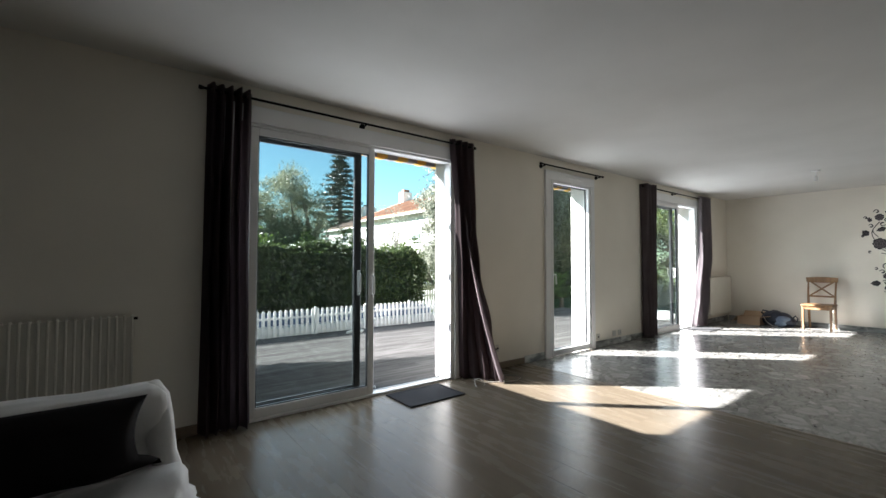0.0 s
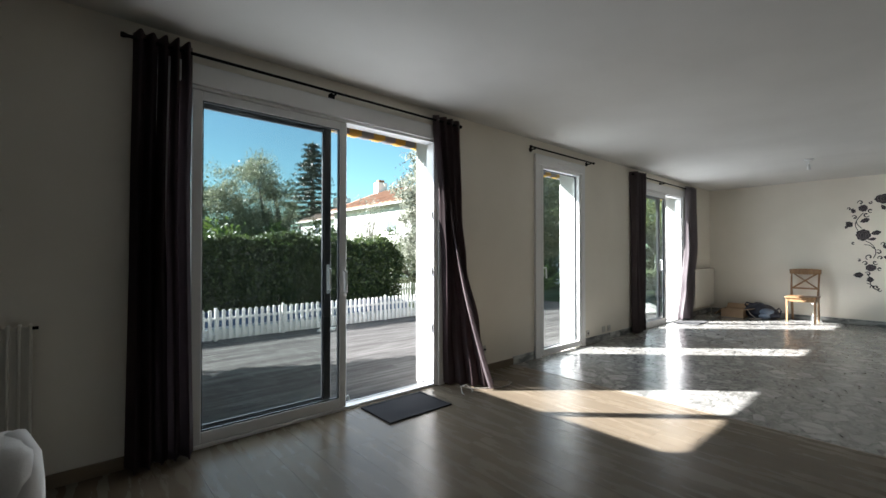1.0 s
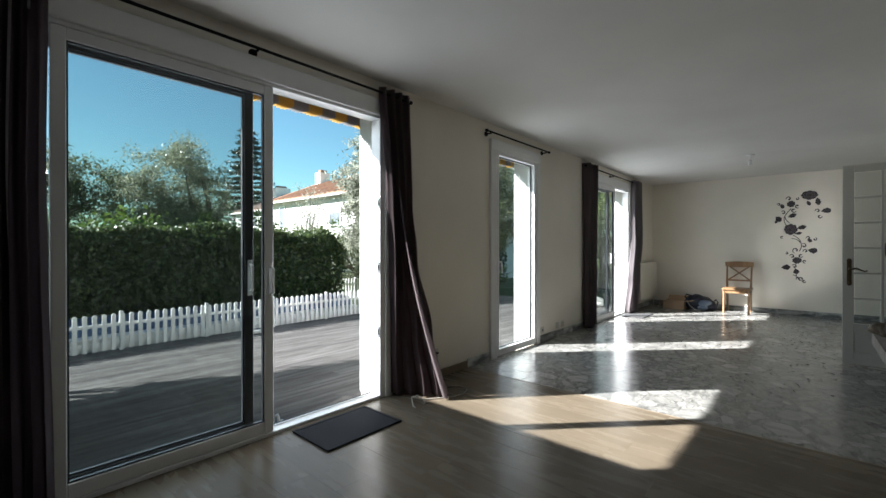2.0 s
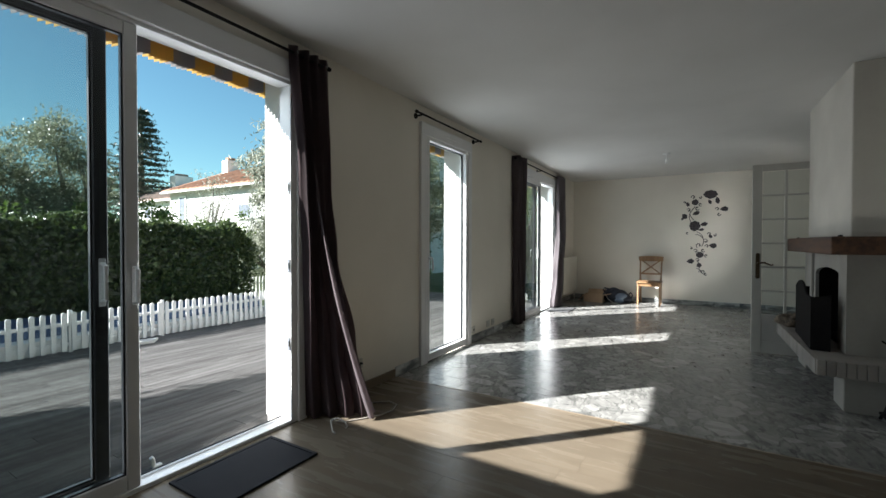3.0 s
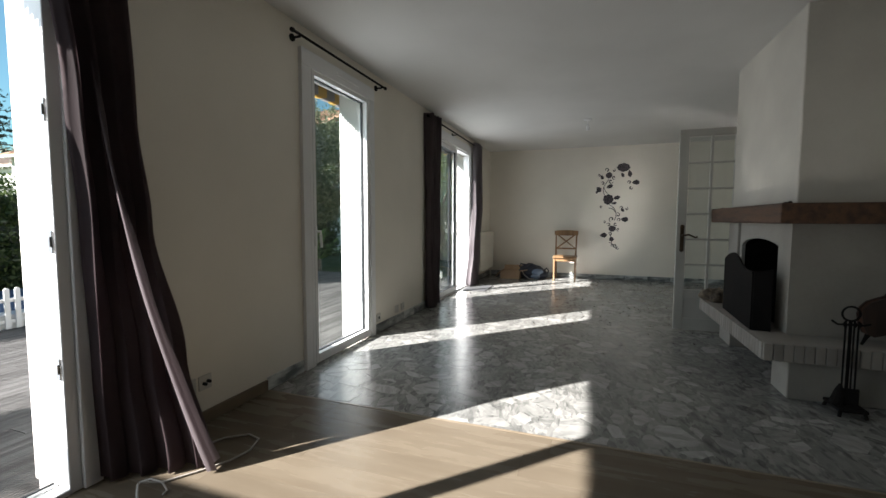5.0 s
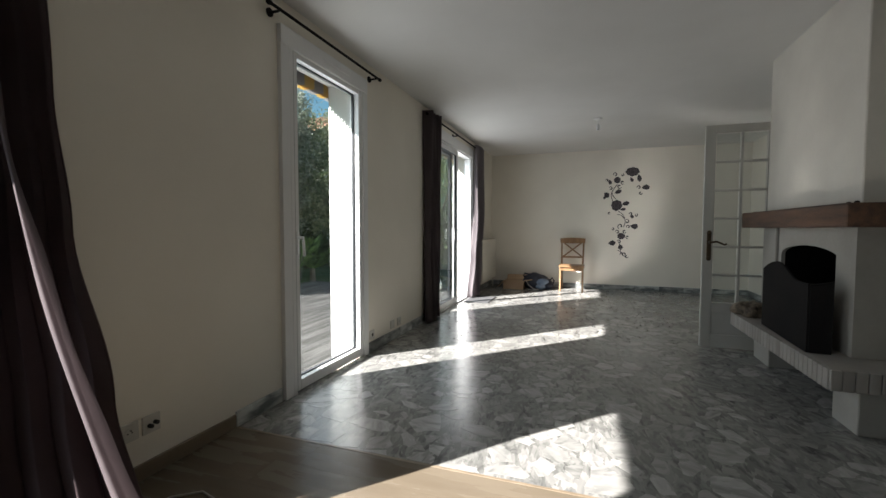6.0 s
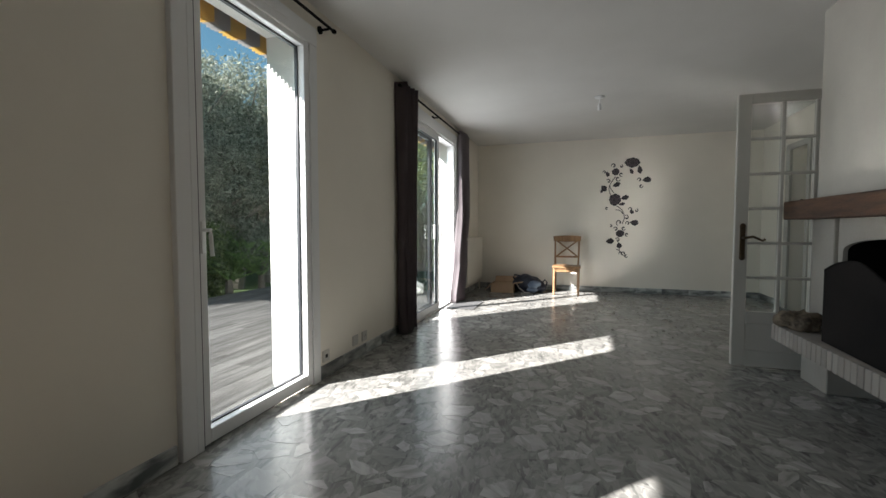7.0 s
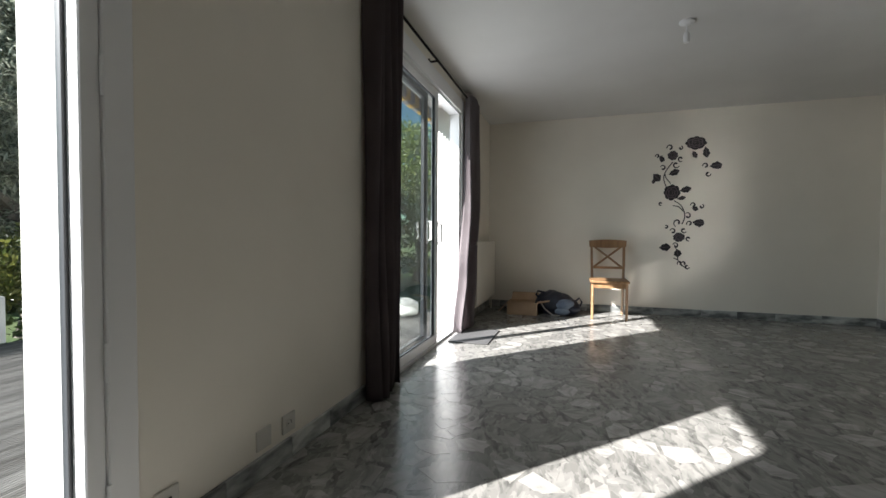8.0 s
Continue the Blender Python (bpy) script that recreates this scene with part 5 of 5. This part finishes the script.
tree("tree", (3.0, 28, -0.3), 7.0, 0.28, [(2.6, 28, 3.8, 2.6, 2.0, 2.4), (5.2, 28.5, 4.0, 2.0, 1.8, 2.0), (0.4, 28, 3.6, 2.2, 2, 2.2)], 260, 90, 0.32, 0.085, L_DARK, "dark green broadleaf tree behind the hedge", 6)
tree("tree", (-4.0, 27, -0.3), 7.0, 0.28, [(-3.5, 27, 3.8, 2.8, 2.0, 2.5)], 140, 90, 0.32, 0.09, L_TREE, "grey-green broadleaf tree behind the hedge", 16)
tree("tree", (26.5, 56, -0.3), 9.5, 0.4, [(27, 56, 6.3, 3.0, 2, 1.9), (24, 56, 5.6, 2.4, 2, 1.6), (30, 57, 6.0, 3.4, 2, 1.8), (20, 58, 5, 3, 2, 1.6)], 150, 40, 0.5, 0.2, L_DARK, "dark tree far behind the houses", 9)
# low shrub mass between hedge and far trees
pts, _ = crown_points([(4, 17, 0.9, 6, 1.0, 1.2), (-3, 17, 0.9, 5, 1, 1.2), (12, 19, 1.0, 4, 1.0, 1.5), (10.5, 24, 1.7, 3.2, 1, 1.4)], 260, 60, 0.25, 31)
tagged(leaf_mesh("shrubs", pts, 0.09, leafy("bright_leaf", (0.05, 0.09, 0.016), (0.12, 0.17, 0.04)), 8, 0.5), "bright green shrubs behind the hedge", "shrubs", kind="stuff")


def conifer():
    bx, by, bz, top = 20.3, 45.0, -0.3, 13.6
    t = thing("conifer", (bx, by, bz), "tall dark cedar with layered drooping branches", "tree", "trees")
    rng = np.random.default_rng(12)
    bm = tube(bmesh.new(), [(bx, by, bz), (bx, by, 7), (bx, by, top)], [0.45, 0.25, 0.04], 8)
    pts = []
    for z in np.arange(3.2, 13.4, 0.52):
        reach = 3.5 * (1 - ((z - 3.0) / 11.2) ** 1.5) + 0.12
        for a in rng.uniform(0, 2 * math.pi, 11):
            L = reach * rng.uniform(0.65, 1.12)
            tip = Vector((bx + L * math.cos(a), by + L * math.sin(a), z - 0.08 * L + 0.05))
            tube(bm, [(bx, by, z), tuple(tip)], [0.06, 0.015], 4)
            s = rng.uniform(0.15, 1.0, 44) ** 0.8
            p = np.stack([bx + s * (tip.x - bx), by + s * (tip.y - by), z + s * (tip.z - z)], 1)
            pts.append(p + rng.normal(size=p.shape) * np.array([0.20, 0.20, 0.055]))
    part("trunk", bm, M_BARK, t)
    hang(leaf_mesh("crown", np.concatenate(pts), 0.17, L_FIR_CORE, 12, 0.3), t)


conifer()


def villa(x0, x1, y0, y1, eave, ridge, material, label, openings, chimneys):
    """A house with its ridge along y: walls, two roof slopes, chimneys, windows on the side that faces -x."""
    h = thing("house", ((x0 + x1) / 2, (y0 + y1) / 2, -0.3), label, "house", "houses")
    xm, t, over = (x0 + x1) / 2, 0.16, 0.35
    bm = box(bmesh.new(), x0, x1, y0, y1, -0.3, eave)
    prism(bm, [(x0, eave), (x1, eave), (xm, ridge)], "y", y0, y1)
    part("wall", bm, M_HOUSE, h)
    drop = over * (ridge - eave) / (xm - x0)
    for xa in (x0 - over, x1 + over):
        part("roof", prism(bmesh.new(), [(xa, eave - drop), (xm, ridge), (xm, ridge + t), (xa, eave - drop + t)], "y", y0 - over, y1 + over), material, h)
    for i in range(int((y1 - y0) / 0.5)):
        yy = y0 + 0.25 + 0.5 * i
        part("roof_roll", tube(bmesh.new(), [(x0 - over, yy, eave - drop + t), (xm, yy, ridge + t)], 0.06, 5), material, h)
    part("gutter", tube(bmesh.new(), [(x0 - over - 0.05, y0 - over, eave - drop), (x0 - over - 0.05, y1 + over, eave - drop)], 0.06, 6), M_PVC, h)
    for cx, cy, w, d, z in chimneys:
        ch = part("chimney", soft(box(bmesh.new(), cx - w, cx + w, cy - d, cy + d, eave, z), 0.03, 1), M_RENDER, h)
        part("cap", box(bmesh.new(), cx - w * 0.6, cx + w * 0.6, cy - d * 0.5, cy + d * 0.5, z, z + 0.22), material, ch)
    for wy, wz, wd, wh in openings:
        w = part("window", box(bmesh.new(), x0 - 0.03, x0 + 0.02, wy - wd, wy + wd, wz - wh, wz + wh), M_SHUTTER, h)
        f = box(bmesh.new(), x0 - 0.05, x0 - 0.031, wy - wd, wy - wd + 0.08, wz - wh, wz + wh)
        box(f, x0 - 0.05, x0 - 0.031, wy + wd - 0.08, wy + wd, wz - wh, wz + wh)
        box(f, x0 - 0.05, x0 - 0.031, wy - wd + 0.08, wy + wd - 0.08, wz + wh - 0.08, wz + wh)
        part("frame", f, M_PVC, w)
        part("sill", box(bmesh.new(), x0 - 0.12, x0 - 0.001, wy - wd - 0.08, wy + wd + 0.08, wz - wh - 0.08, wz - wh), M_RENDER, w)


villa(15.5, 23.5, 12.0, 30.4, 4.45, 6.15, M_TILE, "white rendered house with an orange clay roof and chimney", ((28.9, 3.3, 0.4, 0.75), (22.6, 2.95, 0.6, 0.4)), ((19.4, 30.0, 0.45, 0.35, 7.0),))
villa(18.6, 27.0, 33.0, 44.0, 4.6, 6.5, M_TILE_OLD, "low white house with a weathered grey-brown roof", ((40.0, 3.6, 0.5, 0.5),), ((22.6, 42.6, 0.8, 0.5, 7.3),))

# olive tree and planting before the narrow door
tree("olive_tree", (7.9, 8.6, -0.28), 4.4, 0.13, [(7.3, 8.7, 2.7, 1.1, 1.0, 1.2), (8.5, 8.6, 2.3, 1.2, 0.9, 1.3), (7.9, 8.9, 3.5, 1.0, 0.9, 0.9), (6.9, 8.9, 1.9, 0.5, 0.7, 0.8), (9.4, 9.0, 2.8, 1.2, 1, 1.4), (8.0, 8.8, 1.5, 1.2, 0.7, 0.8)], 760, 70, 0.11, 0.054, L_OLIVE, "silvery olive tree beside the terrace", 41, 0.24)
tree("olive_tree", (11.6, 9.2, -0.28), 4.2, 0.13, [(11.2, 9.2, 2.3, 1.3, 1.0, 1.6), (12.4, 9.2, 2.6, 1.4, 1.0, 1.5), (13.8, 9.4, 2.4, 1.4, 1, 1.6), (12.3, 9.2, 3.7, 1.0, 0.8, 0.8), (11.7, 9.3, 3.5, 0.7, 0.7, 0.6)], 340, 60, 0.13, 0.055, leafy("garden_leaf", (0.07, 0.09, 0.045), (0.30, 0.32, 0.19), 0.5), "green tree beside the far end of the terrace", 43, 0.35)
tree("shrub", (7.75, 8.1, -0.28), 1.3, 0.03, [(7.5, 8.1, 0.55, 0.45, 0.35, 0.5)], 60, 45, 0.09, 0.034, L_YELLOW, "yellow-green shrub at the fence's end", 44, 0.5, 5, "shrub", "shrubs")
tree("shrub", (8.6, 8.15, -0.28), 1.2, 0.03, [(8.05, 8.12, 0.35, 0.45, 0.28, 0.65), (8.6, 8.15, 0.42, 0.7, 0.3, 0.75), (9.6, 8.75, 0.45, 0.7, 0.3, 0.7)], 360, 50, 0.10, 0.044, leafy("laurel_leaf", (0.05, 0.085, 0.025), (0.16, 0.21, 0.075), 0.4), "broad-leaved green shrub at the terrace edge", 45, 0.5, 9, "shrub", "shrubs")
tree("olive_tree", (7.2, 12.0, -0.28), 2.6, 0.06, [(7.15, 12.0, 1.6, 0.55, 0.5, 0.8), (7.4, 12.0, 2.4, 0.5, 0.5, 0.6), (7.0, 12, 0.8, 0.5, 0.4, 0.6)], 90, 45, 0.13, 0.032, L_OLIVE, "thin silvery sapling at the hedge's end", 47, 0.25)

tree("olive_tree", (8.7, 11.6, -0.28), 2.2, 0.06, [(8.3, 11.6, 0.7, 0.8, 0.6, 0.9), (9.3, 11.8, 0.9, 0.9, 0.6, 1.0), (10.4, 11.8, 1.1, 0.9, 0.6, 1.2)], 200, 55, 0.14, 0.05, L_TREE, "low grey-green bush behind the olive tree", 48, 0.3, category="shrub", group="shrubs")


def palm(x, y, seed):
    p = thing("palm", (x, y, -0.28), "low fan palm with bright green fronds", "palm")
    rng = random.Random(seed)
    part("trunk", tube(bmesh.new(), [(x, y, -0.28), (x, y, 0.15)], [0.08, 0.06], 8), M_BARK, p)
    for i in range(13):
        a, lift, L = 2.4 * i, rng.uniform(0.15, 0.75), rng.uniform(0.35, 0.55)
        hub = Vector((x + L * math.cos(a), y + L * math.sin(a), 0.15 + lift * 0.8))
        bm = tube(bmesh.new(), [(x, y, 0.12), tuple(hub)], 0.008, 4)
        out = (hub - Vector((x, y, 0.15))).normalized()
        side = out.cross(Vector((0, 0, 1))).normalized()
        for j in range(13):
            b = radians(-85 + 170 * j / 12)
            d = (out * math.cos(b) + side * math.sin(b)).normalized()
            q = hub + d * 0.33 - Vector((0, 0, 0.05))
            w = d.cross(Vector((0, 0, 1))).normalized() * 0.014
            m0 = hub + d * 0.18
            vs = [bm.verts.new(c) for c in (hub, m0 + w, q, m0 - w)]
            bm.faces.new(vs)
        part("frond", bm, L_PALM, p)


tree("olive_tree", (10.4, 9.0, -0.28), 4.6, 0.14, [(10.2, 9.0, 2.0, 1.1, 0.9, 1.3), (11.0, 9.2, 2.8, 1.1, 0.9, 1.3), (9.7, 9.1, 3.4, 1.0, 0.9, 1.0), (10.8, 9.2, 3.9, 1.1, 0.9, 0.9), (10.2, 8.9, 0.9, 1.2, 0.6, 0.8)], 560, 62, 0.11, 0.052, L_OLIVE, "dense silvery olive tree beside the terrace", 61, 0.24)
tree("tree", (15.5, 6.6, -0.28), 4.6, 0.14, [(15.2, 6.4, 2.3, 1.3, 1.4, 1.5), (15.6, 7.6, 2.9, 1.2, 1.2, 1.5), (15.4, 5.2, 2.0, 1.2, 1.0, 1.4), (15.2, 6.2, 0.7, 1.0, 1.8, 0.9)], 380, 70, 0.17, 0.05, leafy("sunny_leaf", (0.07, 0.13, 0.03), (0.24, 0.28, 0.07)), "sunlit yellow-green tree past the terrace's end", 63, 0.4)
palm(9.75, 7.75, 3)
palm(8.95, 7.75, 6)
palm(10.7, 8.0, 4)


# picket fence along the terrace
def picket_fence(x0, x1, y0, y1, z, height, label):
    f = thing("picket_fence", ((x0 + x1) / 2, (y0 + y1) / 2, z), label, "fence", "fences")
    L = math.hypot(x1 - x0, y1 - y0)
    ang = math.atan2(y1 - y0, x1 - x0)
    n = int(L / 0.092)
    ol = [(-0.023, 0.02), (0.023, 0.02)] + [(0.023 * math.cos(t), height - 0.025 + 0.023 * math.sin(t)) for t in (math.pi * i / 6 for i in range(7))]
    first = None
    for i in range(n + 1):
        s = i / n
        if first is None:
            first = link("picket", prism(bmesh.new(), ol, "y", -0.009, 0.009), M_FENCE)
            q = first
        else:
            q = new("picket", first.data)
        hang(q, f)
        q.matrix_basis = pose(x0 + (x1 - x0) * s, y0 + (y1 - y0) * s, z, 0, 0, math.degrees(ang))
    for h in (0.10, height - 0.14):
        bm = soft(box(bmesh.new(), 0, L, 0.009, 0.03, h - 0.02, h + 0.02), 0.003, 1)
        q = part("rail", bm, M_FENCE, f)
        q.matrix_basis = pose(x0, y0, z, 0, 0, math.degrees(ang))
    for k in range(int(L / 1.0) + 1):
        s = min(1, k * 1.0 / L)
        bm = soft(box(bmesh.new(), -0.02, 0.02, 0.008, 0.045, 0, height + 0.02), 0.004, 1)
        q = part("post", bm, M_FENCE, f)
        q.matrix_basis = pose(x0 + (x1 - x0) * s + 0.046, y0 + (y1 - y0) * s, z, 0, 0, math.degrees(ang))
    return f


DZ = -0.10
picket_fence(-1.0, 7.15, 7.50, 7.62, DZ, 0.47, "low white picket fence along the terrace edge")
picket_fence(6.9, 8.2, 10.6, 10.6, -0.28, 0.62, "low white picket fence farther down the garden")

# pool beyond the fence
bm = box(bmesh.new(), -3.0, 5.9, 7.74, 7.98, -0.28, 0.05)
solid("pool_coping", soft(bm, 0.01, 1), M_COPING, "pale stone coping along the pool", "coping", kind="structure")
solid("pool_cover", soft(box(bmesh.new(), -3.0, 5.9, 7.982, 8.75, -0.28, 0.20), 0.03, 1), M_POOL, "blue raised pool cover behind the fence", "pool cover")

# awning folded above the openings, with its hanging valance
aw = thing("awning", (5.0, 3.95, 2.4), "folded awning with a yellow and grey striped valance", "awning")
part("cassette", soft(box(bmesh.new(), 0.4, 9.6, WO + 0.02, 4.08, 2.40, 2.58), 0.03, 2), M_RENDER, aw)
x, i = 0.45, 0
while x < 9.5:
    bm = bmesh.new()
    n = 4
    for q in range(n):
        a, b = x + 0.1195 * q / n, x + 0.1195 * (q + 1) / n
        za = 2.238 - 0.008 * math.sin(math.pi * q / n)
        zb = 2.238 - 0.008 * math.sin(math.pi * (q + 1) / n)
        ya, yb = 4.04 + 0.006 * math.sin(a * 9), 3.95 + 0.006 * math.sin(b * 9)
        vs = [bm.verts.new(c) for c in ((a, ya, za), (b, yb, zb), (b, yb, 2.42), (a, ya, 2.42))]
        bm.faces.new(vs)
        vs = [bm.verts.new(c) for c in ((a, ya + 0.003, za), (a, ya + 0.003, 2.42), (b, yb + 0.003, 2.42), (b, yb + 0.003, zb))]
        bm.faces.new(vs)
    part("stripe", bm, M_YELLOW if i % 2 else M_GREY, aw)
    x, i = x + 0.12, i + 1

# unseen timber screen by the first opening, leafy bush past its end: added for terrace shade
scr = thing("shade_screen", (0.80, 4.9, DZ), "unseen dark timber side screen added to shade the terrace", "garden screen")
part("panel", soft(box(bmesh.new(), 0.66, 0.80, WO + 0.03, 5.66, DZ, 2.10), 0.01, 1), M_BARK, scr)
part("low_panel", soft(box(bmesh.new(), 0.66, 0.80, 5.662, 6.2, DZ, 1.35), 0.01, 1), M_BARK, scr)
SHADE_BLOBS = [(-1.2, 7.46, 2.6, 0.55, 0.36, 0.30), (-0.5, 7.42, 2.55, 0.55, 0.36, 0.30), (0.15, 7.38, 2.5, 0.55, 0.36, 0.28), (0.62, 7.34, 2.45, 0.40, 0.30, 0.26), (-0.8, 7.86, 2.42, 0.62, 0.30, 0.28)]
bush = tree("shrub", (-0.4, 7.4, -0.28), 3.2, 0.06, SHADE_BLOBS, 620, 60, 0.07, 0.055, L_HEDGE, "unseen leafy bush added past the screen to shade the terrace", 51, 0.5, 9, "shrub", "shrubs")
# Solid filler inside the leaves, so the added bush casts full shade.
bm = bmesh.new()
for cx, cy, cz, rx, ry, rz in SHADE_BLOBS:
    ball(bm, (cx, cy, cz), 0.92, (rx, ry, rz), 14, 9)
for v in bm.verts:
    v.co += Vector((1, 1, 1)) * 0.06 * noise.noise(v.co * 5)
part("shade_core", bm, L_FIR_CORE, bush)

bm = prism(bmesh.new(), [(3.50, 7.30), (3.78, 7.24), (3.90, 7.40), (3.62, 7.45)], "z", DZ, DZ + 0.035)
solid("loose_slab", soft(bm, 0.006, 1), M_COPING, "loose pale stone slab lying on the deck by the fence", "stone slab")

sack = thing("garden_sack", (10.0, 4.9, DZ), "pale cloth sack lying flat on the terrace", "sack")
hang(lump("body", (10.0, 4.85, DZ + 0.09), (0.6, 0.7, 0.22), M_COPING, 9), sack)
hang(lump("fold", (9.75, 4.65, DZ + 0.06), (0.40, 0.45, 0.14), M_COPING, 13), sack)


# ---- pieces of the floors ----
def share(name, first, parent, loc, material=None):
    q = new(name, first)
    hang(q, parent)
    q.location = loc
    return q


# laminate planks, long side along y
rng = random.Random(4)
planks = {}
PW = 0.19
x = 4.014
while x > -3.2:
    y0 = WY - 0.004
    y1 = y0 - rng.uniform(0.35, 1.25)
    while y0 > -2.4:
        y1 = max(y1, -2.4)
        length = round(y0 - y1, 2)
        if length <= 0.04:
            break
        y1 = y0 - length
        if length > 0.04:
            if length not in planks:
                me = bpy.data.meshes.new("plank")
                b = box(bmesh.new(), -PW + 0.0003, -0.0003, -length + 0.0003, -0.0003, -0.006, 0.0)
                b.to_mesh(me)
                b.free()
                me.materials.append(M_OAK)
                planks[length] = me
            share("plank", planks[length], laminate_floor, (x, y0, 0))
        y0, y1 = y1, y1 - 1.26
    x -= PW


def clip_poly(poly, nx, ny, d):
    out = []
    for (ax, ay), (bx, by) in zip(poly, poly[1:] + poly[:1]):
        sa, sb = nx * ax + ny * ay - d, nx * bx + ny * by - d
        if sa <= 0:
            out.append((ax, ay))
        if sa * sb < 0:
            t = sa / (sa - sb)
            out.append((ax + (bx - ax) * t, ay + (by - ay) * t))
    return out


def fragments(x0, x1, y0, y1, seed):
    """Crazy-paving fragments: cells of scattered seeds, large ones keeping smaller ones off, drawn out along varying ways."""
    rng = random.Random(seed)
    seeds = []
    for r, tries in ((0.17, 200), (0.10, 2600), (0.055, 9000)):
        for _ in range(tries):
            p = (rng.uniform(x0, x1), rng.uniform(y0, y1))
            if all((p[0] - q[0]) ** 2 + (p[1] - q[1]) ** 2 > (0.62 * (r + q[2])) ** 2 * (0.7 + 0.6 * q[3]) for q in seeds):
                seeds.append((*p, r, rng.random()))
    cells = []
    for sx, sy, sr, _ in seeds:
        poly = [(x0, y0), (x1, y0), (x1, y1), (x0, y1)]
        near = sorted(((sx - q[0]) ** 2 + (sy - q[1]) ** 2, q) for q in seeds if abs(q[0] - sx) < 0.6 and abs(q[1] - sy) < 0.6)[1:24]
        for d2, q in near:
            dx, dy = q[0] - sx, q[1] - sy
            d = math.sqrt(d2)
            w = 0.5 + 0.5 * (sr ** 2 - q[2] ** 2) / d2 * 0.8
            w = min(max(w, 0.25), 0.75)
            mx, my = sx + dx * w, sy + dy * w
            nx, ny = dx / d, dy / d
            poly = clip_poly(poly, nx, ny, nx * mx + ny * my - 0.0018)
            if len(poly) < 3:
                break
        if len(poly) >= 3:
            cells.append((sx, sy, poly))
    return cells


def slab(poly, cx, cy):
    rng = random.Random(int(cx * 1000) * 7 + int(cy * 1000))
    mx, my = sum(p[0] for p in poly) / len(poly), sum(p[1] for p in poly) / len(poly)
    s = rng.uniform(0.88, 1.04)
    turn, thin = rng.uniform(0, math.pi), rng.uniform(0.42, 0.92)
    c, w = math.cos(turn), math.sin(turn)
    ring = []
    for (ax, ay), (bx, by) in zip(poly, poly[1:] + poly[:1]):
        for t in (0.0, 0.5):
            j = rng.uniform(-0.16, 0.05) if t else rng.uniform(-0.08, 0.04)
            dx, dy = ax + (bx - ax) * t - mx, ay + (by - ay) * t - my
            u, v = (dx * c + dy * w) * (s + j), (dy * c - dx * w) * (s + j) * thin
            ring.append((mx + u * c - v * w - cx, my + u * w + v * c - cy))
    n = len(ring)
    v = [(px, py, -0.004) for px, py in ring] + [(px, py, 0.0) for px, py in ring]
    f = [tuple(range(n, 2 * n))] + [(i, (i + 1) % n, n + (i + 1) % n, n + i) for i in range(n)]
    return v, f


cells = fragments(4.03, FX - 0.001, -0.688, WY - 0.001, 7)
cells.sort(key=lambda c: (c[0] - 5.2) ** 2 + (c[1] - 2.4) ** 2)
rest_v, rest_f = [], []
cells = [c for i, c in enumerate(cells) if i % 9 not in (2, 5)]
for i, (cx, cy, poly) in enumerate(cells):
    v, f = slab(poly, cx, cy)
    if i < 300:
        me = bpy.data.meshes.new("marble_piece")
        me.from_pydata(v, [], f)
        me.materials.append(M_MARBLE)
        share("marble_piece", me, marble_floor, (cx, cy, 0))
    else:
        k = len(rest_v)
        rest_v += [(a + cx, b + cy, c) for a, b, c in v]
        rest_f += [tuple(q + k for q in g) for g in f]
rest = mesh_from("marble_pieces", rest_v, rest_f, M_MARBLE)
hang(rest, marble_floor)
tagged(rest, kind="stuff")

# terrace boards along the house
deck = solid("terrace", box(bmesh.new(), -3.2, 10.3, WO + 0.021, 7.70, -0.28, DZ - 0.030), M_DARK, "weathered grey-brown timber deck", "deck", kind="structure")
boards = {}
rng = random.Random(9)
y = WO + 0.024
while y < 7.68:
    x = -3.2
    end = x + rng.uniform(1.0, 3.9)
    while x < 10.29:
        end = min(end, 10.3)
        length = round(end - x, 1)
        if length not in boards and length > 0:
            b = bmesh.new()
            prof = [(0, -0.028), (0, -0.004), (0.004, 0.0)]
            for g in range(6):
                gy = 0.018 + g * 0.0215
                prof += [(gy - 0.004, 0.0), (gy - 0.0025, -0.0035), (gy + 0.0025, -0.0035), (gy + 0.004, 0.0)]
            prof += [(0.137, 0.0), (0.141, -0.004), (0.141, -0.028)]
            prism(b, [(u, v) for u, v in prof], "x", 0.002, length - 0.002)
            me = bpy.data.meshes.new("deck_board")
            b.to_mesh(me)
            b.free()
            me.materials.append(M_DECK)
            boards[length] = me
        if length > 0:
            share("deck_board", boards[length], deck, (x, y, DZ))
        x, end = end, end + 4.0
    y += 0.146
